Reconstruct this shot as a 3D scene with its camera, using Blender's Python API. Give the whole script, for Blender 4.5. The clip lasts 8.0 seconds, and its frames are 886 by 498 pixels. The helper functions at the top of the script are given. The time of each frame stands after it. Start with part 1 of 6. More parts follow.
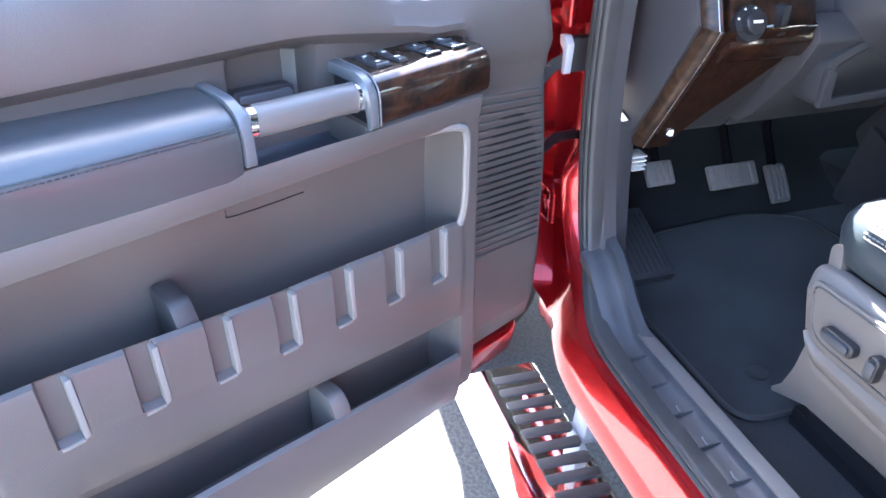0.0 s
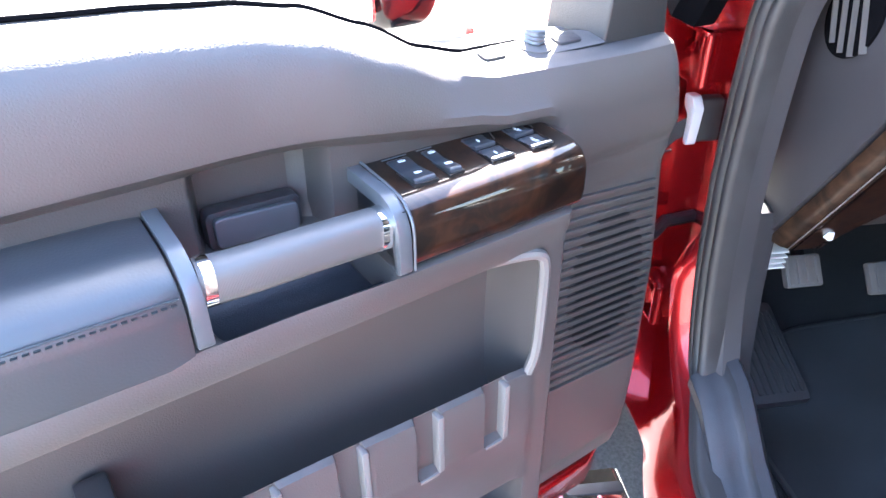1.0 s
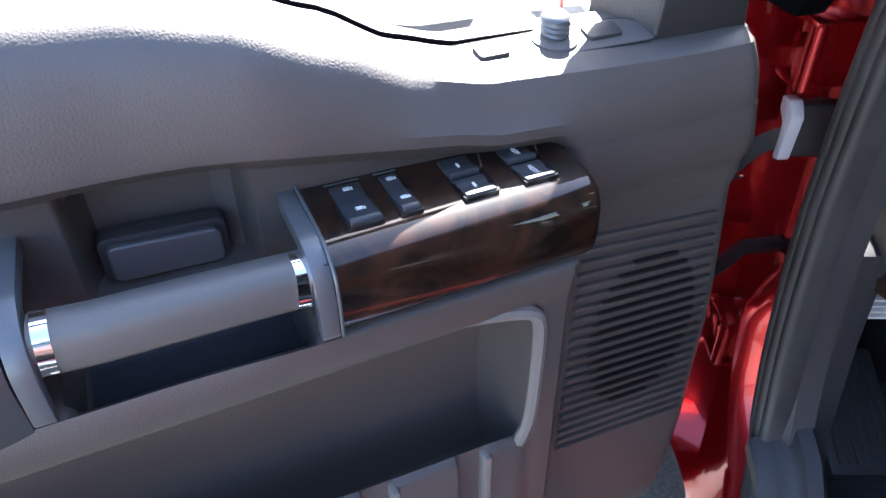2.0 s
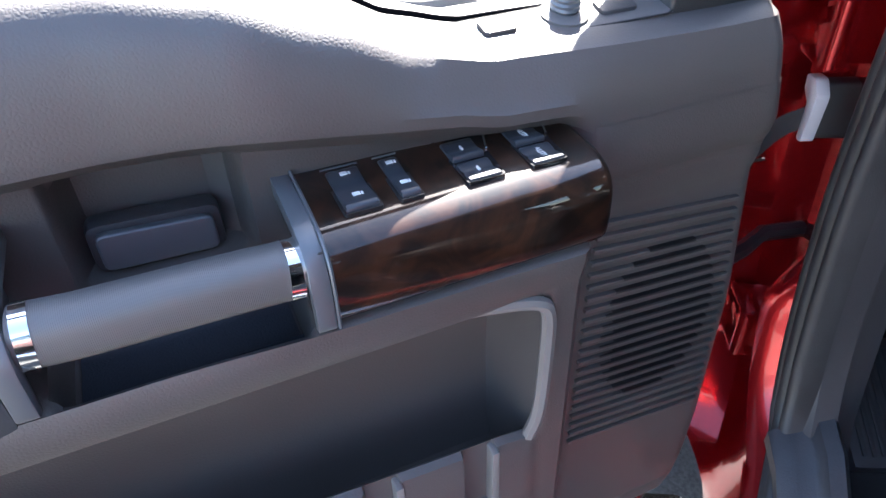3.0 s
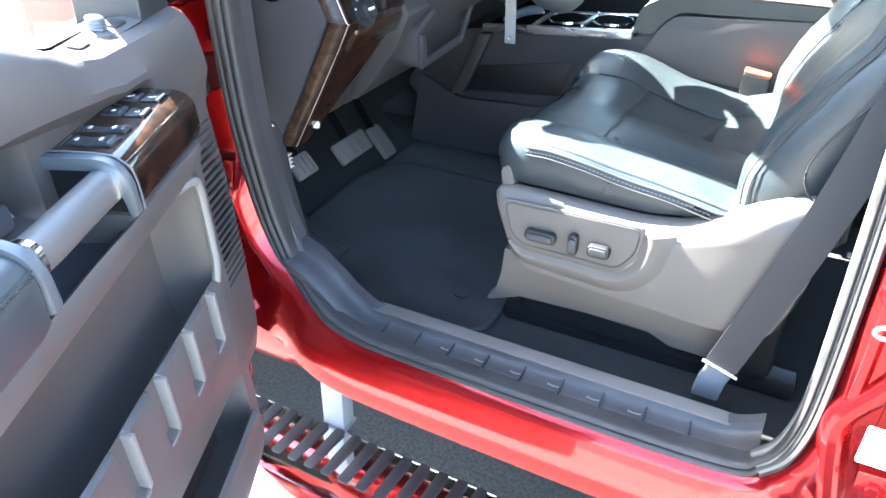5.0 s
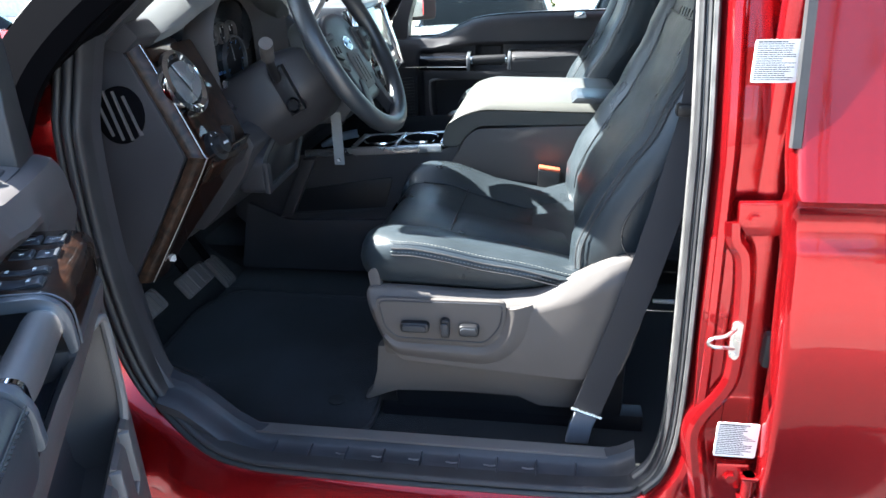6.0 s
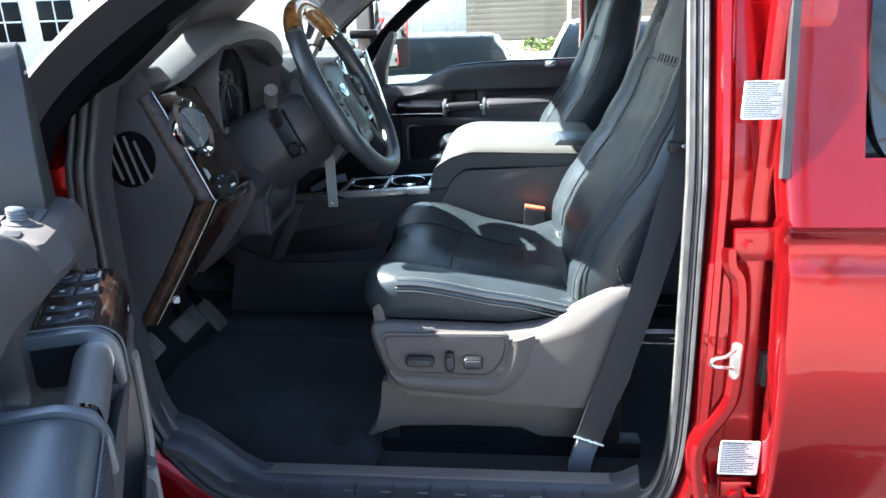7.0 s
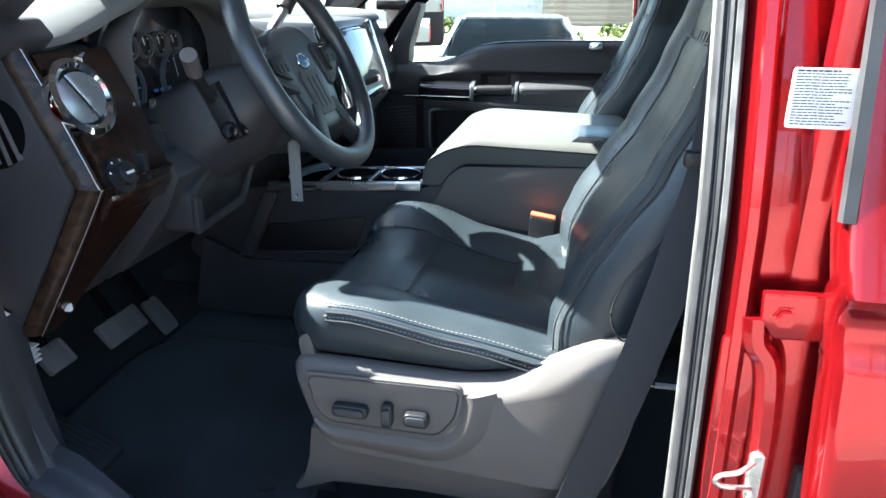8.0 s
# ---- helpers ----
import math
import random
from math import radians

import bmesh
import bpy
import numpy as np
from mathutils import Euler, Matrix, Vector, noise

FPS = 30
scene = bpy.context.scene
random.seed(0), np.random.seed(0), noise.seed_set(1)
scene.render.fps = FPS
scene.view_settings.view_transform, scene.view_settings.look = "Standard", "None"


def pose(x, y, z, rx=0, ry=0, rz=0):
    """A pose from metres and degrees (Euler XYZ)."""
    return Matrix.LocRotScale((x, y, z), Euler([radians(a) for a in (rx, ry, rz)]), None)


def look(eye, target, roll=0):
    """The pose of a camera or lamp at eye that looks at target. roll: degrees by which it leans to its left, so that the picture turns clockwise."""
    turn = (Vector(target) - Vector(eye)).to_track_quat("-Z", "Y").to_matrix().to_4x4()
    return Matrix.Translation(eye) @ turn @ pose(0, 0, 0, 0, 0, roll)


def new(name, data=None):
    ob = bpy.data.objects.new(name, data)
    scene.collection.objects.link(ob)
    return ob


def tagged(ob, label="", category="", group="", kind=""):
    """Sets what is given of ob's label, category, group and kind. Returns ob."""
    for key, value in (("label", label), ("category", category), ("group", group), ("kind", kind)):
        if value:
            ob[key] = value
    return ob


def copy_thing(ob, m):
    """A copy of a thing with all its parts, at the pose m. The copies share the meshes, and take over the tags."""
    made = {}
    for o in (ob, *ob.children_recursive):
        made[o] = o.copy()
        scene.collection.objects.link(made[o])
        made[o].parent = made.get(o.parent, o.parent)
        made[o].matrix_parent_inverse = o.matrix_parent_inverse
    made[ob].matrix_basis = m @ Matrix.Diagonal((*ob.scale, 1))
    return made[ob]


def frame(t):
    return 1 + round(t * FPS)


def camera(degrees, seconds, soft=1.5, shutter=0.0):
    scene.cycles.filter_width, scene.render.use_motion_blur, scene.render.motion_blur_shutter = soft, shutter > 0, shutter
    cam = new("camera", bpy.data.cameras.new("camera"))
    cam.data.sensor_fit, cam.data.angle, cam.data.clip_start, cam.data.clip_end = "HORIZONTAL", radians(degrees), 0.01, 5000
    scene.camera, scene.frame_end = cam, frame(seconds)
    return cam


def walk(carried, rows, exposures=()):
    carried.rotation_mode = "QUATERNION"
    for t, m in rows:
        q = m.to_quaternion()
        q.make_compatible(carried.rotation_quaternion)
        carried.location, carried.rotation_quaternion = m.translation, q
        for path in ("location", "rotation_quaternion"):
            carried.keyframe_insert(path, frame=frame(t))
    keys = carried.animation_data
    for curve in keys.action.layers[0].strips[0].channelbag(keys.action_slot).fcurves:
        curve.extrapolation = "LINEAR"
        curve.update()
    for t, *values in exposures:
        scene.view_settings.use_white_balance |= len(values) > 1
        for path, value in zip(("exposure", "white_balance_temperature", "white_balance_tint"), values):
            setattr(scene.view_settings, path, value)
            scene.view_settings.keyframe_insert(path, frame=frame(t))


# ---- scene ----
cam = camera(65.9, 8.0)
PATH = [
    (0, (0.1410, 0.1341, 1.5322), (-1.4941, 0.6254, 0.4906), -0.07),
    (0.5, (-0.0270, 0.1711, 1.5369), (-1.6835, 0.5822, 0.4942), -0.96),
    (1, (-0.1400, 0.2370, 1.5430), (-1.8158, 0.4726, 0.4771), -0.43),
    (1.5, (-0.2330, 0.3291, 1.5386), (-1.8887, 0.3446, 0.4169), 0.41),
    (3, (-0.2940, 0.3554, 1.5181), (-1.8843, 0.2414, 0.3107), -2.15),
    (3.5, (-0.2620, 0.2844, 1.5189), (-1.8473, 0.4166, 0.3067), -3.35),
    (4, (-0.2170, 0.1322, 1.5292), (-1.6821, 0.8070, 0.3467), -2.57),
    (4.5, (-0.1320, 0.0210, 1.5393), (-1.3198, 1.1755, 0.4184), -0.23),
    (4.8, (-0.0890, -0.0423, 1.5542), (-0.9658, 1.3495, 0.4165), 0.35),
    (5, (-0.0400, -0.0905, 1.5653), (-0.8611, 1.3807, 0.4877), -1.72),
    (5.2, (-0.0320, -0.1258, 1.5807), (-0.7147, 1.4487, 0.5535), -1.63),
    (6.3, (-0.1780, -0.2667, 1.5792), (-0.4220, 1.5871, 0.8694), -2.26),
    (6.5, (-0.1910, -0.2828, 1.5820), (-0.4120, 1.5834, 0.8975), -2.37),
    (7, (-0.2040, -0.2857, 1.5779), (-0.3880, 1.5952, 0.9236), -1.70),
    (7.5, (-0.1730, -0.2064, 1.5573), (-0.3550, 1.6695, 0.8880), -1.50),
    (8, (-0.0710, 0.0170, 1.5382), (-0.4339, 1.8559, 0.8404), 0.41),
]
# the phone brightens for the shaded door lining, darkens for the cab
EXPOSURES = [(0.0, 5.10, 6130, 11), (0.4, 5.50, 6420, 12), (0.8, 5.45, 6450, 12), (1.1, 4.95, 6400, 11), (1.5, 3.80, 6250, 10), (3.0, 3.90, 6350, 10), (3.5, 4.28, 6350, 9), (4.2, 5.35, 6430, 7), (5.0, 5.10, 6380, 2), (5.5, 4.05, 6100, 5), (6.3, 3.27, 6050, 5), (8.0, 3.37, 5950, 1)]
walk(cam, [(t, look(eye, target, roll)) for t, eye, target, roll in PATH], EXPOSURES)

# ---- light ----
SUN_FROM = Vector((-1.0, 0.05, 1.03)).normalized()
world = bpy.data.worlds.new("sky")
scene.world = world
world.use_nodes = True
wn = world.node_tree
sky = wn.nodes.new("ShaderNodeTexSky")
sky.sky_type = 'NISHITA'
sky.sun_disc = False
sky.sun_elevation = math.asin(SUN_FROM.z)
sky.sun_rotation = math.atan2(SUN_FROM.x, SUN_FROM.y)
sky.dust_density = 1.5
wn.links.new(sky.outputs[0], wn.nodes["Background"].inputs[0])
wn.nodes["Background"].inputs[1].default_value = 0.075
sun = new("sun", bpy.data.lights.new("sun", "SUN"))
sun.data.energy = 5.0
sun.data.angle = radians(0.53)
sun.data.color = (1.0, 0.95, 0.88)
sun.matrix_world = look(SUN_FROM * 30, (0, 0, 0))

# ---- materials ----
def material(name, color, rough=0.5, metal=0.0, coat=0.0, grain=0.0, grain_scale=400.0, blotch=0.12, blotch_scale=6.0,
             kind="noise", spec=0.5, second=None, rough_var=0.08, sheen=0.0):
    """A procedural surface: base colour varied at two scales, roughness varied, fine relief."""
    m = bpy.data.materials.new(name)
    m.use_nodes = True
    t = m.node_tree
    n, l = t.nodes, t.links
    b = n["Principled BSDF"]
    b.inputs["Roughness"].default_value = rough
    b.inputs["Metallic"].default_value = metal
    b.inputs["Coat Weight"].default_value = coat
    b.inputs["Coat Roughness"].default_value = 0.03
    b.inputs["Specular IOR Level"].default_value = spec
    b.inputs["Sheen Weight"].default_value = sheen
    tc = n.new("ShaderNodeTexCoord")
    big = n.new("ShaderNodeTexNoise")
    big.inputs["Scale"].default_value = blotch_scale
    big.inputs["Detail"].default_value = 5
    l.new(tc.outputs["Object"], big.inputs["Vector"])
    mix = n.new("ShaderNodeMix")
    mix.data_type = 'RGBA'
    c = Vector(color)
    lo = second if second else tuple(max(0.0, v * (1 - blotch)) for v in c)
    hi = tuple(min(1.0, v * (1 + blotch)) for v in c)
    mix.inputs[6].default_value = (*lo, 1)
    mix.inputs[7].default_value = (*hi, 1)
    ramp = n.new("ShaderNodeMapRange")
    ramp.inputs[1].default_value, ramp.inputs[2].default_value = 0.35, 0.65
    l.new(big.outputs[0], ramp.inputs[0])
    l.new(ramp.outputs[0], mix.inputs[0])
    l.new(mix.outputs[2], b.inputs["Base Color"])
    if rough_var:
        rr = n.new("ShaderNodeMapRange")
        rr.inputs[1].default_value, rr.inputs[2].default_value = 0.3, 0.7
        rr.inputs[3].default_value = max(0.02, rough - rough_var)
        rr.inputs[4].default_value = min(1.0, rough + rough_var)
        l.new(big.outputs[0], rr.inputs[0])
        l.new(rr.outputs[0], b.inputs["Roughness"])
    if grain:
        if kind == "voronoi":
            g = n.new("ShaderNodeTexVoronoi")
            g.feature = 'DISTANCE_TO_EDGE'
            g.inputs["Scale"].default_value = grain_scale
        else:
            g = n.new("ShaderNodeTexNoise")
            g.inputs["Scale"].default_value = grain_scale
            g.inputs["Detail"].default_value = 4
        l.new(tc.outputs["Object"], g.inputs["Vector"])
        bump = n.new("ShaderNodeBump")
        bump.inputs["Strength"].default_value = grain
        bump.inputs["Distance"].default_value = 0.0012
        l.new(g.outputs[0], bump.inputs["Height"])
        l.new(bump.outputs[0], b.inputs["Normal"])
    return m


def burl_wood(name, dark, light, scale=9.0, coat=1.0):
    """Lacquered burl: warped bands under a clear coat."""
    m = bpy.data.materials.new(name)
    m.use_nodes = True
    n, l = m.node_tree.nodes, m.node_tree.links
    b = n["Principled BSDF"]
    b.inputs["Roughness"].default_value = 0.45
    b.inputs["Specular IOR Level"].default_value = 0.15
    b.inputs["Coat Weight"].default_value = coat
    b.inputs["Coat Roughness"].default_value = 0.03 if coat > .9 else 0.2
    tc = n.new("ShaderNodeTexCoord")
    w = n.new("ShaderNodeTexNoise")
    w.inputs["Scale"].default_value = scale * 3
    w.inputs["Detail"].default_value = 6
    w.inputs["Distortion"].default_value = 2.2
    l.new(tc.outputs["Object"], w.inputs["Vector"])
    r = n.new("ShaderNodeValToRGB")
    r.color_ramp.elements[0].position, r.color_ramp.elements[1].position = 0.36, 0.66
    r.color_ramp.elements[0].color = (*dark, 1)
    r.color_ramp.elements[1].color = (*light, 1)
    l.new(w.outputs[0], r.inputs[0])
    l.new(r.outputs[0], b.inputs["Base Color"])
    return m


def glass(name, tint=(0.9, 0.95, 0.93)):
    m = bpy.data.materials.new(name)
    m.use_nodes = True
    n, l = m.node_tree.nodes, m.node_tree.links
    n.remove(n["Principled BSDF"])
    tr = n.new("ShaderNodeBsdfTransparent")
    tr.inputs[0].default_value = (*tint, 1)
    gl = n.new("ShaderNodeBsdfGlossy")
    gl.inputs["Roughness"].default_value = 0.02
    fr = n.new("ShaderNodeFresnel")
    fr.inputs[0].default_value = 1.35
    mx = n.new("ShaderNodeMixShader")
    l.new(fr.outputs[0], mx.inputs[0])
    l.new(tr.outputs[0], mx.inputs[1])
    l.new(gl.outputs[0], mx.inputs[2])
    l.new(mx.outputs[0], n["Material Output"].inputs[0])
    return m


def paint_red(name):
    """Ruby metallic paint with flake under clear coat."""
    m = material(name, (0.33, 0.007, 0.011), rough=0.22, metal=0.75, coat=1.0, blotch=0.05, blotch_scale=3.0, rough_var=0.03)
    n, l = m.node_tree.nodes, m.node_tree.links
    n["Principled BSDF"].inputs["Coat IOR"].default_value = 1.42
    fl = n.new("ShaderNodeTexVoronoi")
    fl.inputs["Scale"].default_value = 1800
    bu = n.new("ShaderNodeBump")
    bu.inputs["Strength"].default_value = 0.06
    bu.inputs["Distance"].default_value = 0.0004
    l.new(n["Texture Coordinate"].outputs["Object"], fl.inputs["Vector"])
    l.new(fl.outputs[0], bu.inputs["Height"])
    l.new(bu.outputs[0], n["Principled BSDF"].inputs["Normal"])
    return m


RED = paint_red("ruby_red_paint")
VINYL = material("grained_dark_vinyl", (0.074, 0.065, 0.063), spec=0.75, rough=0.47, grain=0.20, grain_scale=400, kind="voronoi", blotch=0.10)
PLASTIC = material("moulded_grey_plastic", (0.10, 0.092, 0.09), rough=0.5, grain=0.25, grain_scale=700, blotch=0.07)
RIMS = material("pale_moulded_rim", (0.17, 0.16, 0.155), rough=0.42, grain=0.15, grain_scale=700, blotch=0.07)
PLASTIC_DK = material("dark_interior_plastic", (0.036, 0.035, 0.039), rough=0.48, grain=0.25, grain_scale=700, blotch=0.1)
BASE_GREY = material("seat_base_plastic", (0.090, 0.079, 0.073), rough=0.55, grain=0.2, grain_scale=900, blotch=0.06)
BLACK = material("satin_black", (0.012, 0.012, 0.014), rough=0.4, blotch=0.1)
GLOSS_BLACK = material("gloss_black", (0.008, 0.008, 0.01), rough=0.12, coat=0.6, blotch=0.05)
LEATHER = material("black_leather", (0.027, 0.035, 0.041), rough=0.34, grain=0.35, grain_scale=330, kind="voronoi", blotch=0.12, blotch_scale=9)
LEATHER_GR = material("charcoal_leather_insert", (0.036, 0.043, 0.049), rough=0.42, grain=0.3, grain_scale=420, kind="voronoi", blotch=0.12)
PAD = material("padded_armrest_leather", (0.040, 0.045, 0.052), spec=0.85, rough=0.36, grain=0.10, grain_scale=330, kind="voronoi", blotch=0.08)
BEZEL = material("satin_blue_grey_bezel", (0.12, 0.13, 0.145), rough=0.35, metal=0.3, blotch=0.05)
RIB = material("ribbed_grey_grip", (0.125, 0.12, 0.12), rough=0.46, metal=0.2, grain=0.5, grain_scale=900, blotch=0.05)
CHROME = material("chrome", (0.85, 0.86, 0.88), rough=0.07, metal=1.0, blotch=0.03, rough_var=0.03)
ALU = material("brushed_aluminium", (0.55, 0.56, 0.58), rough=0.3, metal=0.9, blotch=0.05)
STEEL = material("zinc_plated_steel", (0.6, 0.6, 0.58), rough=0.28, metal=0.9, blotch=0.15, blotch_scale=40)
RUBBER = material("black_rubber", (0.028, 0.028, 0.03), rough=0.6, blotch=0.2, blotch_scale=20)
BLACK_MATT = material("matt_black_trim", (0.004, 0.004, 0.005), rough=0.8, spec=0.01, blotch=0.1)
SAIL = material("sail_panel_plastic", (0.055, 0.051, 0.052), rough=0.5, grain=0.3, grain_scale=500)
SAIL_DK = material("tweeter_panel_plastic", (0.022, 0.021, 0.022), rough=0.5, grain=0.3, grain_scale=500, spec=0.7)
SEAL = material("weatherstrip_rubber", (0.026, 0.026, 0.028), rough=0.5, blotch=0.2, blotch_scale=25, grain=0.2, grain_scale=500)
# lighter copy of the seal rubber, standing in for sun on the lip
SEAL_LIP = material("sunlit_seal_lip", (0.105, 0.102, 0.098), rough=0.5, blotch=0.25, blotch_scale=30, grain=0.3, grain_scale=300)
CARPET = material("black_carpet", (0.008, 0.0085, 0.010), rough=0.95, grain=1.0, grain_scale=900, blotch=0.35, blotch_scale=12, spec=0.1, sheen=0.3)
MAT_RUB = material("floor_mat_pile", (0.013, 0.014, 0.017), rough=0.9, grain=1.0, grain_scale=1200, blotch=0.75, blotch_scale=5, spec=0.15, sheen=0.2)
SCUFF = material("sill_plate_plastic", (0.027, 0.029, 0.036), rough=0.45, grain=0.3, grain_scale=500, blotch=0.25, blotch_scale=14)
CUP = material("blue_black_moulding", (0.020, 0.024, 0.034), rough=0.45, grain=0.3, grain_scale=700, blotch=0.08)
SWITCH = material("blue_black_switch", (0.032, 0.036, 0.044), rough=0.32, blotch=0.06)
DISH = material("silver_dial", (0.45, 0.47, 0.5), rough=0.25, metal=0.8)
WOOD = burl_wood("dark_burl_trim", (0.005, 0.0026, 0.002), (0.034, 0.013, 0.0062))
WOOD_SATIN = burl_wood("satin_burl_edge", (0.012, 0.007, 0.005), (0.046, 0.024, 0.014), 9.0, 0.35)
WOOD_LT = burl_wood("golden_burl_rim", (0.20, 0.07, 0.012), (0.50, 0.22, 0.05), 6)
HEADLINER = material("grey_headliner", (0.32, 0.31, 0.31), rough=0.95, grain=0.3, grain_scale=900, spec=0.1)
VISOR_M = material("visor_fabric", (0.17, 0.16, 0.165), rough=0.9, grain=0.3, grain_scale=800, spec=0.1)
PLUG = material("grey_white_nylon", (0.5, 0.5, 0.53), rough=0.4, blotch=0.08)
LABEL = material("white_sticker", (0.78, 0.77, 0.76), rough=0.45, blotch=0.04)
INK = material("print_ink", (0.03, 0.03, 0.035), rough=0.6)
STITCH = material("pale_thread", (0.16, 0.165, 0.155), rough=0.8)
WEB = material("belt_webbing", (0.035, 0.035, 0.04), rough=0.75, grain=0.6, grain_scale=900)
GREY_CLIP = material("grey_belt_plastic", (0.22, 0.23, 0.26), rough=0.45)
BUCKLE_RED = material("red_button", (0.55, 0.12, 0.06), rough=0.4)
ICON = material("white_marking", (0.7, 0.7, 0.7), rough=0.5)
BADGE = material("blue_oval", (0.10, 0.22, 0.40), rough=0.2, coat=0.8)
SCREEN = material("display_glass", (0.14, 0.18, 0.23), rough=0.1, coat=0.8)
GAUGE = material("gauge_face", (0.009, 0.010, 0.014), rough=0.25, coat=0.5)
GAUGE_BLUE = material("gauge_blue_print", (0.15, 0.3, 0.6), rough=0.3)
DASH_TOP = material("dash_top_soft", (0.13, 0.135, 0.135), rough=0.55, grain=0.45, grain_scale=420, kind="voronoi", blotch=0.06)
TAG = material("clear_plastic_tag", (0.5, 0.52, 0.53), rough=0.15, blotch=0.1)
TAG.node_tree.nodes["Principled BSDF"].inputs["Alpha"].default_value = 0.45
CONSOLE_TOP = material("console_lid_leather", (0.085, 0.086, 0.079), rough=0.5, grain=0.3, grain_scale=400, kind="voronoi", blotch=0.06)
GLASS = glass("clear_glass")


def ribbed(m, scale):
    """Fine ribs across the grip."""
    n, l = m.node_tree.nodes, m.node_tree.links
    w = n.new("ShaderNodeTexWave")
    w.inputs["Scale"].default_value = scale
    b = n.new("ShaderNodeBump")
    b.inputs["Strength"].default_value = 0.25
    b.inputs["Distance"].default_value = 0.0004
    l.new(n["Texture Coordinate"].outputs["Object"], w.inputs["Vector"])
    l.new(w.outputs[1], b.inputs["Height"])
    l.new(b.outputs[0], n["Principled BSDF"].inputs["Normal"])


ribbed(RIB, 330)
GLASS_DK = glass("tinted_glass", (0.25, 0.28, 0.28))
MIRROR = material("mirror_glass", (0.9, 0.9, 0.9), rough=0.01, metal=1.0, blotch=0.0, rough_var=0)


# ---- building helpers ----
def smooth(a, b, x):
    t = min(1.0, max(0.0, (x - a) / (b - a)))
    return t * t * (3 - 2 * t)


def lerp(a, b, t):
    return a + (b - a) * t


def curve_at(keys, x):
    """Value at x of a smooth curve through (x, value) keys."""
    if x <= keys[0][0]:
        return keys[0][1]
    for (x0, v0), (x1, v1) in zip(keys, keys[1:]):
        if x <= x1:
            return lerp(v0, v1, smooth(x0, x1, x) * 0.5 + 0.5 * (x - x0) / (x1 - x0))
    return keys[-1][1]


def thing(name, at, label, category, group="", kind="", m=None):
    """An Empty at the thing's base. Its parts hang under it."""
    ob = new(name)
    ob.empty_display_size = 0.05
    ob.matrix_basis = m if m is not None else Matrix.Translation(at)
    return tagged(ob, label, category, group, kind)


def world_of(ob):
    m = ob.matrix_basis.copy()
    p = ob.parent
    while p:
        m = p.matrix_basis @ m
        p = p.parent
    return m


def part(name, bm, mat, parent, label="", angle=40, kind="", space=None):
    """Links a bmesh, given in world metres or in the space of the matrix given, as one mesh under parent."""
    if space is not None:
        bmesh.ops.transform(bm, matrix=space, verts=bm.verts)
    bmesh.ops.recalc_face_normals(bm, faces=bm.faces)
    if parent is not None:
        bmesh.ops.transform(bm, matrix=world_of(parent).inverted(), verts=bm.verts)
    me = bpy.data.meshes.new(name)
    bm.to_mesh(me)
    bm.free()
    for p in me.polygons:
        p.use_smooth = True
    me.set_sharp_from_angle(angle=radians(angle))
    me.materials.append(mat)
    ob = new(name, me)
    if parent is not None:
        ob.parent = parent
    return tagged(ob, label, kind=kind)


def loft(rings, closed=True, caps=True, loop=False, bm=None):
    """Skins rings of equally many points."""
    bm = bm or bmesh.new()
    vs = [[bm.verts.new(p) for p in r] for r in rings]
    pairs = list(zip(vs, vs[1:])) + ([(vs[-1], vs[0])] if loop else [])
    for a, b in pairs:
        k = len(a)
        for i in range(k if closed else k - 1):
            j = (i + 1) % k
            try:
                bm.faces.new((a[i], a[j], b[j], b[i]))
            except ValueError:
                pass
    if caps and closed and not loop:
        bm.faces.new(vs[0][::-1])
        bm.faces.new(vs[-1])
    return bm


def bevelled(bm, r, segments=2, angle=30):
    if r > 0:
        bmesh.ops.recalc_face_normals(bm, faces=bm.faces)
        es = [e for e in bm.edges if len(e.link_faces) == 2 and e.calc_face_angle(0) > radians(angle)]
        bmesh.ops.bevel(bm, geom=es, offset=r, segments=segments, affect='EDGES', profile=0.6, clamp_overlap=True)
    return bm


def box(x0, x1, y0, y1, z0, z1, r=0.003, segments=2, bm=None):
    b = bmesh.new()
    bmesh.ops.create_cube(b, size=1)
    bmesh.ops.scale(b, vec=(x1 - x0, y1 - y0, z1 - z0), verts=b.verts)
    bmesh.ops.translate(b, vec=((x0 + x1) / 2, (y0 + y1) / 2, (z0 + z1) / 2), verts=b.verts)
    return bevelled(b, r, segments)


AXES = {"x": lambda a, b, d: (d, a, b), "y": lambda a, b, d: (a, d, b), "z": lambda a, b, d: (a, b, d)}


def prism(poly, d0, d1, axis="y", r=0.0, segments=2):
    """A polygon in the plane across axis, drawn out from d0 to d1."""
    f = AXES[axis]
    bm = loft([[f(a, b, d0) for a, b in poly], [f(a, b, d1) for a, b in poly]])
    return bevelled(bm, r, segments)


def rounded(poly, r, n=4):
    """A polygon with its corners rounded."""
    out = []
    k = len(poly)
    for i in range(k):
        p0, p1, p2 = Vector(poly[i - 1]), Vector(poly[i]), Vector(poly[(i + 1) % k])
        a, b = p0 - p1, p2 - p1
        ra = min(r, a.length * 0.45, b.length * 0.45)
        s, e = p1 + a.normalized() * ra, p1 + b.normalized() * ra
        for j in range(n + 1):
            t = j / n
            out.append(tuple((1 - t) ** 2 * s + 2 * t * (1 - t) * p1 + t * t * e))
    return out


